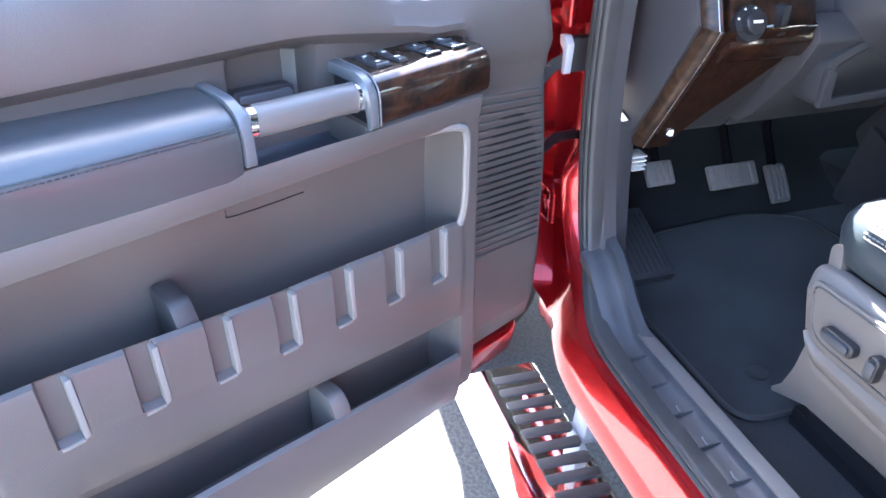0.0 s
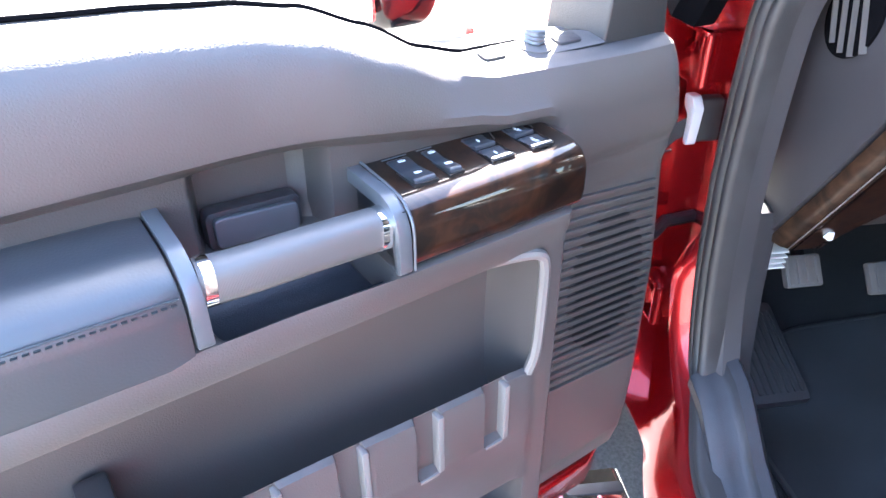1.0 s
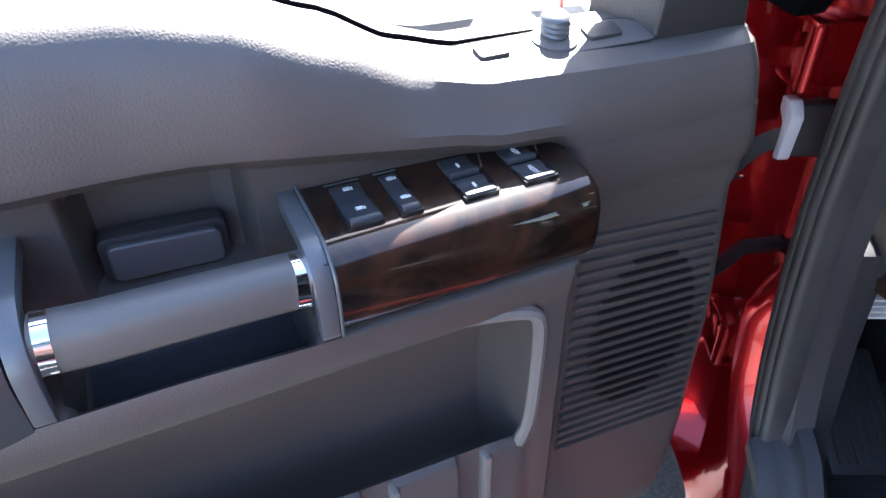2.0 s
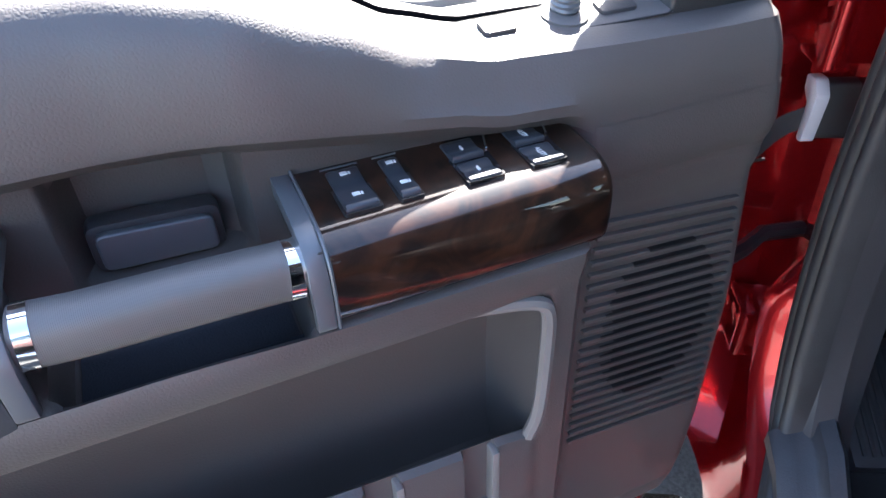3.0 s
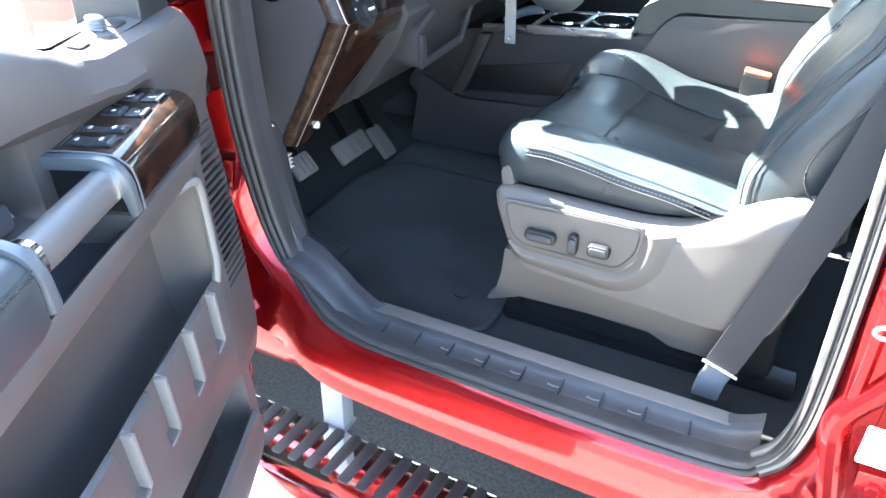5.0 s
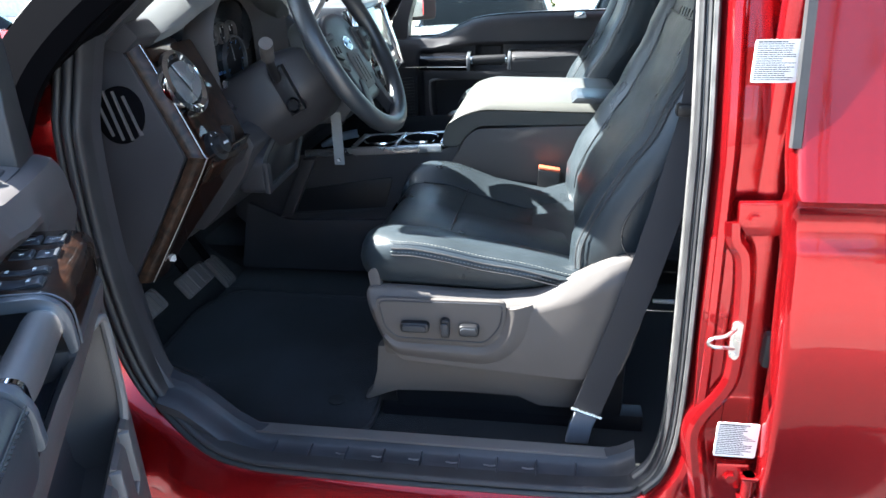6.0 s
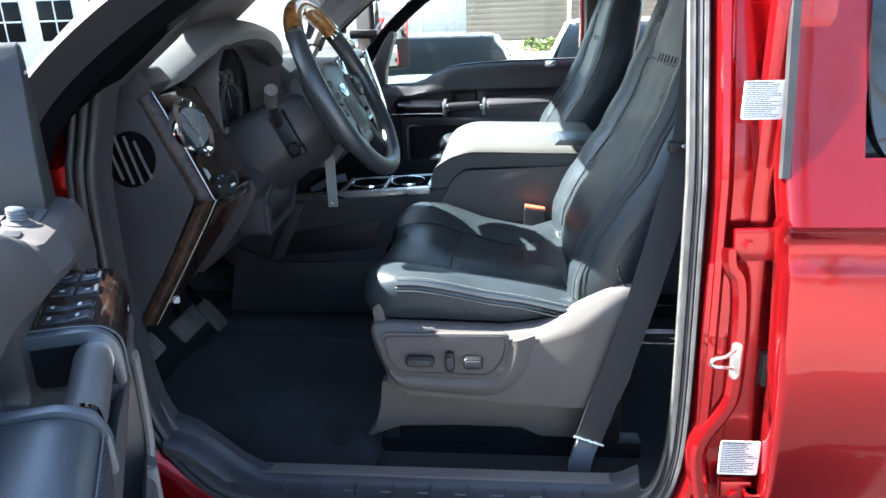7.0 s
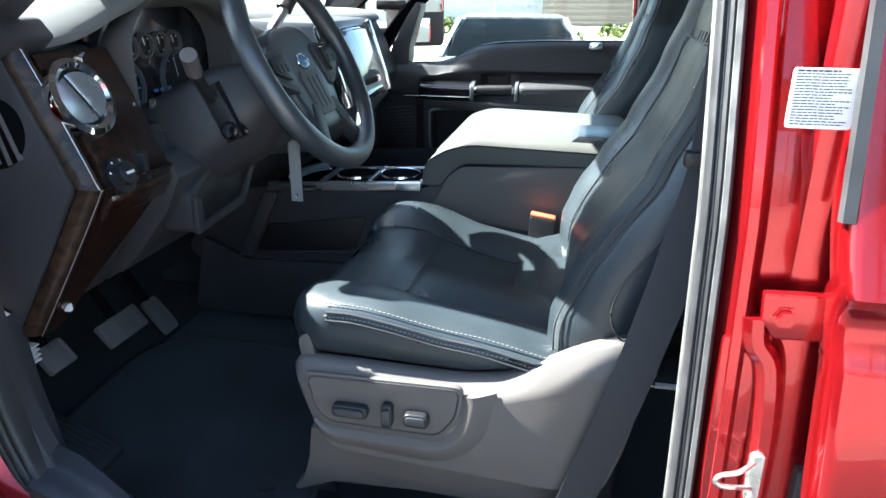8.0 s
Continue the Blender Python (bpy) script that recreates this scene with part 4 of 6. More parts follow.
part("mirror_knob", lathe([(.001, 0), (.0088, 0), (.0090, .0015), (.0104, .0030), (.0098, .0048), (.0106, .0066), (.0098, .0084), (.0106, .0102), (.0098, .0120), (.0102, .0138), (.0088, .0156), (.0055, .0164), (.001, .0166)], 28, Matrix.Translation((.334, .034, 1.3640))), BEZEL, cp, "grey ridged mirror knob", space=PLATE)
part("fold_switch", prism(rounded([(.372, .026), (.396, .026), (.397, .044), (.374, .044)], .004), 1.3605, 1.3645, "z", .0018), PLASTIC_DK, cp, "dark mirror fold switch", space=PLATE)
part("lock_switch", prism(rounded([(.279, .026), (.308, .026), (.310, .044), (.281, .044)], .004), 1.3605, 1.3640, "z", .0018), PLASTIC_DK, cp, space=PLATE)
# exterior mirror of the driver door
mir = part("mirror_housing", cushion(.27, -.36, 1.50, .055, .10, .20, 5), GLOSS_BLACK, door, "red-backed black towing mirror housing", space=DOOR)
part("mirror_arm", box(.22, .26, -.30, -.09, 1.42, 1.46, .012), BLACK, mir, space=DOOR)
part("mirror_glass", box(.322, .328, -.445, -.275, 1.325, 1.66, .01), MIRROR, mir, space=DOOR)

# passenger door: the mirror image, shut
PDOOR = Matrix(((1, 0, 0, -.985), (0, -1, 0, 2.535), (0, 0, 1, -.058), (0, 0, 0, 1)))
pdoor = thing("passenger_door", (-.985, 2.535, .7), "passenger door, shut, with dark lining and chrome-tipped pull handle", "car door")
# lining, handle and pod in darker materials than on the driver door
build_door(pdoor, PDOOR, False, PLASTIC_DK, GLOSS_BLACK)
for a, b, z in ((.30, .535, 1.262), (.95, 1.08, 1.285)):
    part("accent_line", tube([(a, .135, z), (b, .137, z)], .0017, 8), ALU, pdoor, "thin chrome accent line", space=PDOOR)
pg = part("door_glass", prism([(.20, 1.35), (1.11, 1.40), (1.10, 1.80), (.75, 1.80), (.35, 1.57)], -.042, -.038, "y"), GLASS, pdoor, "clear side window", space=PDOOR)
pg.visible_shadow = False
part("lock_pull", prism(rounded([(.925, 1.426), (.975, 1.426), (.970, 1.448), (.930, 1.448)], .008, 3), .046, .070, "y", .003), CHROME, pdoor, "small bright lock pull", space=PDOOR)

# ---- dashboard ----
dash = thing("dashboard", (-.95, CY, .74), "dark dashboard with burl wood trim and round chrome vent", "dashboard")
CAP = [(-.860, 1.486), (-.803, 1.472), (-.775, 1.41), (-.725, 1.292), (-.79, 1.18), (-.866, 1.060), (-.925, 1.066), (-.98, 1.20), (-.97, 1.44)]
cap = part("end_cap", prism(rounded(CAP, .008, 3), .782, .805, "y", .003), PLASTIC_DK, dash, "smooth dark end panel with side vent")
# oval side vent
vm = Matrix.Translation((-.822, .782, 1.362)) @ Matrix.Rotation(radians(90), 4, 'X')
part("side_vent", prism([(-.822 + .042 * math.cos(a) + .006 * math.sin(a), 1.362 + .047 * math.sin(a)) for a in [i * math.pi / 14 for i in range(28)]], .7775, .784, "y", .001), BLACK_MATT, cap, "black oval side vent")
for i in range(4):
    x = -.846 + i * .0165
    h = .044 * math.sqrt(max(.05, 1 - ((x + .822) / .042) ** 2))
    part("vent_slat", sweep([(x - .012, .776, 1.362 + h * .92), (x + .008, .776, 1.362 - h * .92)], [(-.0012, -.004), (.0012, -.004), (.0012, .004), (-.0012, .004)], up=(0, 1, 0)), PLASTIC, cap, "grey vent blade")
# burl band along the edge of the end panel
band = [(-.805, 1.474), (-.780, 1.42), (-.729, 1.300), (-.727, 1.283), (-.79, 1.178), (-.867, 1.056)]
bp = spline([(x, 0, z) for x, z in band], 6)
rows = [[(p.x + .002, .786, p.z), (p.x + .010, .787, p.z), (p.x + .022, .793, p.z - .002), (p.x + .028, .806, p.z - .004)] for p in bp]
part("burl_edge", loft(rows, closed=False, caps=False), WOOD_SATIN, dash, "satin dark burl edge band")
part("bright_line", tube([(p.x + .0275, .800, p.z - .004) for p in bp], .0009, 6), ALU, dash, "thin bright accent line")
face = [(-.800, 1.462), (-.765, 1.400), (-.715, 1.282), (-.722, 1.262), (-.75, 1.20), (-.81, 1.12), (-.845, 1.068), (-1.20, 1.05), (-1.20, 1.40), (-1.0, 1.46), (-.82, 1.468)]
FULL = [(x - .012, z) for x, z in face]
CUT = [(-.875, 1.338), (-.752, 1.338), (-.727, 1.282), (-.734, 1.262), (-.762, 1.20), (-.822, 1.12), (-.857, 1.068), (-1.212, 1.05), (-1.212, 1.40), (-.875, 1.40)]
part("lower_body", merge(prism(FULL, .806, .976, "y", .008), prism(CUT, .978, 1.332, "y", .006), prism(FULL, 1.334, 2.49, "y", .008)), PLASTIC_DK, dash, "dark plastic dash body")
part("burl_fascia", prism([(-.782, 1.462), (-.746, 1.392), (-.7035, 1.292), (-.699, 1.262), (-.715, 1.235), (-.73, 1.235), (-.73, 1.29), (-.79, 1.455)], .822, .972, "y", .004), WOOD, dash, "dark burl fascia by the vent")
part("end_wedge", prism(rounded([(-.870, 1.482), (-.852, 1.500), (-.822, 1.512), (-.783, 1.506), (-.764, 1.482), (-.792, 1.459), (-.848, 1.472)], .004, 2), .778, .850, "y", .003), PLASTIC_DK, dash, "dark corner piece of the dash top")
low_burl = [p for p in bp if p.z < 1.297]
part("burl_lower", loft([[(p.x + .030, .807, p.z - .004), (p.x + .0315, .83, p.z - .003), (p.x + .0315, lerp(.845, .965, smooth(1.05, 1.29, p.z)), p.z - .003), (p.x + .015, lerp(.848, .968, smooth(1.05, 1.29, p.z)), p.z - .003)] for p in low_burl], closed=False, caps=False), WOOD, dash, "dark burl lower fascia")
# round vent
SLN = Matrix.Rotation(radians(68), 4, 'Y')
vm = Matrix.Translation((-.748, .850, 1.400)) @ SLN @ Matrix.Scale(1.12, 4)
vent = part("round_vent", lathe([(.034, -.004), (.036, .010), (.042, .014), (.049, .011), (.051, .0), (.048, -.006)], 32, vm), CHROME, dash, "round chrome air vent")
part("vent_bowl", lathe([(.001, -.012), (.020, -.012), (.036, .004), (.036, .006), (.020, -.010), (.001, -.010)], 24, vm), BLACK, vent)
for s in (-1, 1):
    flap = [(.031, 0)] + [(.031 * math.cos(a), .029 * math.sin(a)) for a in [radians(18 * k) for k in range(1, 10)]] + [(-.031, 0)]
    part("vent_flap", prism(flap, -.002, .003, "z", .0012), DISH, vent, "silver-grey half-moon vent flap", space=vm @ Matrix.Rotation(radians(24 + 90 * (s - 1)), 4, 'Z') @ Matrix.Translation((0, .002, .006)) @ Matrix.Rotation(radians(22 * s), 4, 'X'))
hm = Matrix.Translation((-.6985, .848, 1.296)) @ SLN
ls = part("light_switch", lathe([(.001, -.01), (.026, -.01), (.026, .003), (.017, .005), (.017, .016), (.014, .018), (.001, .018)], 24, hm), BLACK, dash, "black rotary light switch")
part("mark", box(-.002, .002, -.008, .008, .0175, .0188, 0), ICON, ls, space=hm)
for a in (0.4, 1.2, 2.0, 2.8):
    part("mark", box(-.0015, .0015, .020, .0235, .0030, .0042, 0), ICON, ls, space=hm @ Matrix.Rotation(a, 4, 'Z'))
part("dimmer_wheel", box(-.724, -.695, .900, .914, 1.274, 1.318, .004), BLACK, dash, "black dimmer wheel")
# soft top with the hood over the instruments
TOP = [(.795, [(-1.24, 1.43), (-.98, 1.492), (-.862, 1.495), (-.800, 1.474), (-.796, 1.462)]),
       (.86, [(-1.24, 1.43), (-.97, 1.505), (-.850, 1.512), (-.785, 1.484), (-.781, 1.468)]),
       (.93, [(-1.24, 1.43), (-.96, 1.522), (-.845, 1.530), (-.780, 1.498), (-.776, 1.480)]),
       (1.00, [(-1.24, 1.43), (-.95, 1.540), (-.830, 1.556), (-.762, 1.530), (-.757, 1.510)]),
       (1.10, [(-1.24, 1.43), (-.94, 1.552), (-.810, 1.577), (-.740, 1.556), (-.735, 1.535)]),
       (1.22, [(-1.24, 1.43), (-.94, 1.552), (-.800, 1.577), (-.725, 1.556), (-.720, 1.530)]),
       (1.31, [(-1.24, 1.43), (-.94, 1.540), (-.800, 1.560), (-.725, 1.536), (-.720, 1.49)]),
       (1.355, [(-1.24, 1.43), (-.94, 1.522), (-.80, 1.530), (-.745, 1.50), (-.74, 1.47)]),
       (1.40, [(-1.24, 1.43), (-.95, 1.506), (-.83, 1.507), (-.785, 1.48), (-.78, 1.462)]),
       (1.90, [(-1.24, 1.43), (-.95, 1.500), (-.83, 1.500), (-.765, 1.478), (-.76, 1.46)]),
       (2.48, [(-1.24, 1.43), (-.98, 1.488), (-.85, 1.488), (-.80, 1.47), (-.795, 1.455)])]
cols = [spline([(s[i][0], y, s[i][1]) for y, s in TOP], 6) for i in range(5)]
rows = [[tuple(c[k]) for c in cols] for k in range(len(cols[0]))]
rows2 = []
for r in rows:
    sm = spline(r, 4)
    rows2.append([tuple(p) for p in sm] + [(r[-1][0] - .03, r[-1][1], r[-1][2] - .012), (r[-1][0] - .07, r[-1][1], r[-1][2] + .0)])
part("soft_top", loft(rows2, closed=False, caps=False), DASH_TOP, dash, "grey soft-touch dash top with instrument hood", 35)
part("speaker_mesh", box(-1.05, -.95, 1.45, 1.85, 1.494, 1.507, .003), PLASTIC_DK, dash)
# instruments
ins = part("instrument_panel", prism(rounded([(.985, 1.325), (1.325, 1.325), (1.325, 1.50), (1.29, 1.535), (1.02, 1.535), (.985, 1.50)], .02), -.835, -.815, "x", .004), GAUGE, dash, "dark instrument cluster")
def funnel(x, k):
    return [(x, y + k * (1 if y < 1.15 else -1), z - k * (1 if z > 1.43 else -.4)) for y, z in rounded([(.972, 1.325), (1.338, 1.325), (1.338, 1.485), (1.285, 1.535), (1.03, 1.532), (.972, 1.480)], .03, 4)]


part("cluster_shroud", loft([funnel(-.738, 0), funnel(-.775, .006), funnel(-.812, .020)], caps=False), PLASTIC, ins, "grey surround of the instruments")
for y, z, r in ((1.045, 1.385, .050), (1.205, 1.392, .052), (1.070, 1.452, .0205), (1.114, 1.453, .0205), (1.158, 1.453, .0205), (1.202, 1.453, .0205)):
    gm = Matrix.Translation((-.815, y, z)) @ Matrix.Rotation(radians(90), 4, 'Y')
    gr = part("gauge_ring", lathe([(r - .004, 0), (r - .003, .008), (r, .009), (r + .002, .0)], 24, gm), BEZEL if r > .03 else PLASTIC, ins, "dull gauge ring")
    part("dial", lathe([(.001, .0012), (r - .004, .0012), (r - .004, .002), (.001, .002)], 20, gm), GAUGE, gr)
    for k in range(9 if r > .03 else 4):
        a = radians(-130 + k * (260 / (8 if r > .03 else 3)))
        part("tick", box(-.0012, .0012, r * .70, r * .86, .002, .0028, 0), GAUGE_BLUE if r > .03 else ICON, gr, space=gm @ Matrix.Rotation(a, 4, 'Z'))
    part("needle", box(-.0010, .0010, 0, r * .7, .0028, .0036, 0), ICON, gr, space=gm @ Matrix.Rotation(radians(105), 4, 'Z'))
part("cluster_tab", merge(box(-.770, -.757, 1.045, 1.085, 1.358, 1.367, .002), box(-.770, -.757, 1.040, 1.048, 1.352, 1.374, .002)), DISH, ins, "silver trim tab")
for k in range(3):
    part("cluster_lens", box(-.8135, -.812, 1.125 + k * .02, 1.138 + k * .02, 1.372, 1.378, .0005), GAUGE_BLUE, ins, "blue lit marking")
# knee panel with a cubby
part("knee_panel", prism([(-.700, 1.285), (-.690, 1.262), (-.72, 1.20), (-.79, 1.115), (-.825, 1.085), (-.85, 1.09), (-.75, 1.24), (-.72, 1.30)], .975, 1.30, "y", .006), PLASTIC_DK, dash, "dark knee panel")
cub = part("cubby", prism(rounded([(1.00, 1.155), (1.17, 1.165), (1.23, 1.235), (1.19, 1.262), (1.07, 1.262), (1.0, 1.23)], .02), -.745, -.688, "x", .006), PLASTIC_DK, dash, "moulded cubby under the column")
part("cubby_hole", prism(rounded([(1.015, 1.17), (1.16, 1.178), (1.205, 1.232), (1.18, 1.250), (1.075, 1.250), (1.015, 1.222)], .016), -.69, -.6865, "x", .001), BLACK, cub)
part("cubby_lip", prism([(1.00, 1.158), (1.165, 1.166), (1.222, 1.232), (1.205, 1.238), (1.158, 1.181), (1.02, 1.173), (1.018, 1.215), (1.0, 1.222)], -.692, -.680, "x", .003), PLASTIC_DK, cub)
# centre stack with screen
st = part("radio_panel", prism([(-.80, 1.485), (-.632, 1.482), (-.572, 1.30), (-.66, 1.20), (-.86, 1.18)], 1.46, 1.82, "y", .012), BEZEL, dash, "satin grey centre stack")
SM = Matrix(((0, -.313, .950, -.606), (1, 0, 0, 1.63), (0, .950, .313, 1.395), (0, 0, 0, 1)))
part("screen", box(-.11, .11, -.055, .065, .006, .014, .004), SCREEN, st, "pale reflecting display", space=SM)
part("screen_edge", box(-.125, .125, -.07, .075, -.01, .007, .006), GLOSS_BLACK, st, space=SM)
for s in (-1, 1):
    part("stack_trim", box(s * .165 - .01, s * .165 + .01, -.10, .085, -.01, .014, .006), CHROME, st, "chrome stack trim", space=SM)
part("stack_button", box(-.11, .11, -.10, -.08, 0, .012, .003), GLOSS_BLACK, st, space=SM)
# hanging fuse tab under the edge of the dash
part("edge_tab", box(-.826, -.806, .826, .834, 1.083, 1.095, .002), ICON, dash, "small white tab")

# ---- steering wheel and column ----
wheel = thing("steering_wheel", (-.545, 1.163, 1.42), "black leather steering wheel with golden burl upper rim", "steering wheel")
TH = radians(27.5)
WM = Matrix(((0, -math.sin(TH), math.cos(TH), -.5406), (1, 0, 0, 1.163), (0, math.cos(TH), math.sin(TH), 1.432), (0, 0, 0, 1)))
R = .1835


def arc(a0, a1, n):
    return [(R * math.sin(radians(lerp(a0, a1, i / n))), R * math.cos(radians(lerp(a0, a1, i / n))), 0) for i in range(n + 1)]


part("rim", tube(arc(48, 312, 54), .0185, 14, up=(0, 0, 1)), PAD, wheel, "black leather rim", space=WM)
part("wood_rim", tube(arc(-46, 46, 24), .0192, 14, up=(0, 0, 1)), WOOD_LT, wheel, "golden burl wood rim section", space=WM)
for s in (-1, 1):
    part("rim_collar", tube(arc(s * 45.2, s * 48.4, 2), .0196, 14, up=(0, 0, 1)), CHROME, wheel, space=WM)
HUB = WM @ Matrix.Translation((0, -.022, -.037))
hubp = rounded([(-.098, .056), (-.055, .088), (.055, .088), (.098, .056), (.090, -.035), (.052, -.100), (-.052, -.100), (-.090, -.035)], .03, 5)
hub = part("airbag_cover", prism(hubp, -.02, .030, "z", .012, 3), PAD, wheel, "black airbag cover", space=HUB)
part("badge", lathe([(.001, .028), (.020, .028), (.021, .0305), (.018, .033), (.001, .0335)], 24, Matrix.Translation((0, .022, 0)) @ Matrix.Diagonal((1, .62, 1, 1))), BADGE, hub, "blue oval badge", space=HUB)
part("badge_rim", tube([(.0215 * math.cos(a), .022 + .0134 * math.sin(a), .0315) for a in [i * math.pi / 12 for i in range(24)]], .0014, 6, loop=True), CHROME, hub, space=HUB)
part("cover_plate", prism(rounded([(-.042, .006), (.042, .006), (.034, -.075), (-.034, -.075)], .012), .028, .0335, "z", .002), PLASTIC, hub, "grey slotted plate", space=HUB)
for i in range(3):
    part("slot", box(-.022 + i * .019, -.016 + i * .019, -.062, -.006, .032, .0345, .001), BLACK, hub, space=HUB)
SPK = WM @ Matrix.Translation((0, -.010, -.016))
for s in (-1, 1):
    sp = part("spoke", prism(rounded([(s * .060, .040), (s * .165, .030), (s * .168, -.005), (s * .070, -.045)], .012), -.012, .014, "z", .006), PLASTIC_DK, wheel, "dark side spoke", space=SPK)
    part("switch_pad", prism(rounded([(s * .085, .028), (s * .140, .022), (s * .140, -.002), (s * .088, -.02)], .008), .012, .020, "z", .003), BLACK, sp, space=SPK)
    for k in range(3):
        part("button", box(s * (.095 + k * .014) - .004, s * (.095 + k * .014) + .004, -.004, .010, .019, .022, .001), PLASTIC_DK, sp, space=SPK)
    part("lower_spoke", prism(rounded([(s * .022, -.07), (s * .052, -.06), (s * .095, -.150), (s * .070, -.160)], .01), -.010, .012, "z", .005), PLASTIC_DK, wheel, "dark lower spoke", space=SPK)
col = part("column_shroud", loft([[(x * k, y * k, z) for x, y in rounded([(-.112, .050), (.112, .050), (.124, -.05), (.06, -.105), (-.06, -.105), (-.124, -.05)], .03, 4)] for z, k in ((-.27, 1.12), (-.20, 1.1), (-.12, 1.04), (-.07, .78), (-.05, .68))]), PLASTIC_DK, wheel, "dark column shroud", space=WM)
part("lever_track", prism(rounded([(-.130, .022), (-.112, .026), (-.122, -.070), (-.134, -.070)], .005), -.136, -.104, "z", .006), BLACK, col, "black lever track", space=WM)
# collar borrows the paler lid material, sunlight on it put into the colour
part("collar", lathe([(.06, -.095), (.085, -.088), (.088, -.060), (.07, -.050)], 28), CONSOLE_TOP, wheel, space=WM)
bt = Matrix.Translation((-.622, 1.030, 1.330)) @ Matrix.Rotation(radians(82), 4, 'X')
part("adjust_knob", lathe([(.001, .006), (.010, .006), (.012, .009), (.015, .006), (.016, -.03), (.001, -.03)], 20, bt), GLOSS_BLACK, wheel, "black round column knob")
part("indicator_stalk", tube(spline([(-.665, 1.075, 1.36), (-.652, 1.033, 1.381), (-.645, .995, 1.408), (-.636, .965, 1.436)], 4), .009, 10), BLACK, wheel, "black indicator stalk")
part("stalk_tip", tube(spline([(-.640, .974, 1.426), (-.636, .962, 1.437), (-.629, .946, 1.449), (-.626, .938, 1.455)], 3), .0125, 12), PLASTIC, wheel, "grey stalk end")
part("gear_lever", tube([(-.68, 1.22, 1.43), (-.66, 1.27, 1.46), (-.645, 1.31, 1.50), (-.63, 1.345, 1.545)], .010, 8), ALU, wheel, "column gear lever")
part("lever_knob", tube([(-.642, 1.318, 1.51), (-.625, 1.355, 1.56)], .016, 10), BLACK, wheel)
tag = thing("key_tag", (-.613, 1.254, 1.26), "clear plastic tag hanging under the steering column", "tag")
part("strip", box(-.625, -.601, 1.252, 1.255, 1.148, 1.27, .001), TAG, tag)
part("rivet", lathe([(.001, 0), (.004, 0), (.004, .003), (.001, .003)], 10, Matrix.Translation((-.613, 1.252, 1.16)) @ Matrix.Rotation(radians(90), 4, 'X')), STEEL, tag)

# ---- sun visor ----
vis = thing("sun_visor", (-.60, 1.1, 1.80), "grey fabric sun visor under the roof edge", "sun visor")
part("visor_arm", tube(spline([(-.58, .97, 1.755), (-.565, .95, 1.775), (-.535, .935, 1.81)], 4), .006, 8), BLACK, vis)
# visor outline is notched and extended to shape the sun patches on the seat
VIS = [(-.05, .886), (.13, .892), (.21, .925), (.60, .935), (.74, .925), (.82, .865), (1.12, .865), (1.12, 1.245), (.62, 1.250), (-.05, 1.275)]      # (share up the screen, y)
vo = [Vector((lerp(-.805, -.568, q), y, lerp(1.572, 1.752, q))) for q, y in rounded(VIS, .05, 3)]
vt = Vector((-.010, 0, .018))
part("visor_panel", bevelled(loft([[p for p in vo], [p + vt for p in vo]]), .004), VISOR_M, vis)
# added out of view, to lower the shadow edge on the backrest
part("header_shade", prism(rounded([(-.55, 1.765), (-.47, 1.760), (-.44, 1.80), (-.44, 1.87), (-.55, 1.87)], .014, 3), .82, 2.48, "y", .004), HEADLINER, truck, "unseen grey block added above the windscreen to shade the backrest")

# ---- pedals ----
def pedal(name, x, y, z, w, h, label):
    p = thing(name, (x, y, z), label, "pedal")
    m = Matrix.Translation((x, y, z)) @ Matrix.Rotation(radians(-38), 4, 'Y')
    part("pad", box(-.008, .006, -w / 2, w / 2, -h / 2, h / 2, .005), PLASTIC, p, space=m)
    for i in range(4):
        yy = -w / 2 + w * (i + .5) / 4
        part("grip_rib", box(.005, .0085, yy - .004, yy + .004, -h * .4, h * .4, .001), PLASTIC, p, space=m)
    part("arm", tube([(x - .012, y, z + .005), (x - .07, y, z + .10), (x - .10, y, z + .24)], .009, 8), BLACK_MATT, p)


pedal("brake_pedal", -.930, 1.088, .918, .115, .052, "grey ribbed brake pedal on a black arm")
pedal("accelerator_pedal", -.935, 1.215, .880, .045, .085, "grey ribbed accelerator pedal beside the brake")
pedal("parking_brake_pedal", -.925, .905, .950, .060, .050, "grey parking brake pedal")
fb = thing("fuse_cover", (-.92, .843, .985), "pale slatted cover low on the dash side", "cover")
for i in range(4):
    part("slat", box(-.940, -.905, .828, .858, 1.000 - i * .009, 1.003 - i * .009, .001), LABEL, fb)

# ---- floor mat and foot rest ----
mat_ = thing("floor_mat", (-.72, 1.12, .737), "black carpet floor mat in the driver footwell", "floor mat")
mp = rounded([(-.46, .80), (-.46, 1.36), (-.98, 1.38), (-1.04, 1.25), (-1.02, .98), (-.86, .80)], .05, 5)
part("carpet_pad", prism(mp, .733, .746, "z", .004), MAT_RUB, mat_)
part("binding", tube([(x, y, .745) for x, y in mp], .005, 6, loop=True), RUBBER, mat_)
part("hook_ring", lathe([(.012, 0), (.018, 0), (.018, .004), (.012, .004)], 18, Matrix.Translation((-.55, .90, .746))), RUBBER, mat_, "black mat retaining ring")
rest = thing("foot_rest", (-.93, .87, .75), "ribbed black plastic foot rest", "foot rest")
FM = Matrix.Translation((-.92, .875, .795)) @ Matrix.Rotation(radians(24), 4, 'Y')
part("plate", box(-.09, .09, -.05, .05, -.03, .006, .010), PLASTIC_DK, rest, space=FM)
for i in range(7):
    part("grip_rib", box(-.07, .075, -.037 + i * .012, -.031 + i * .012, .005, .009, .001), RUBBER, rest, space=FM)

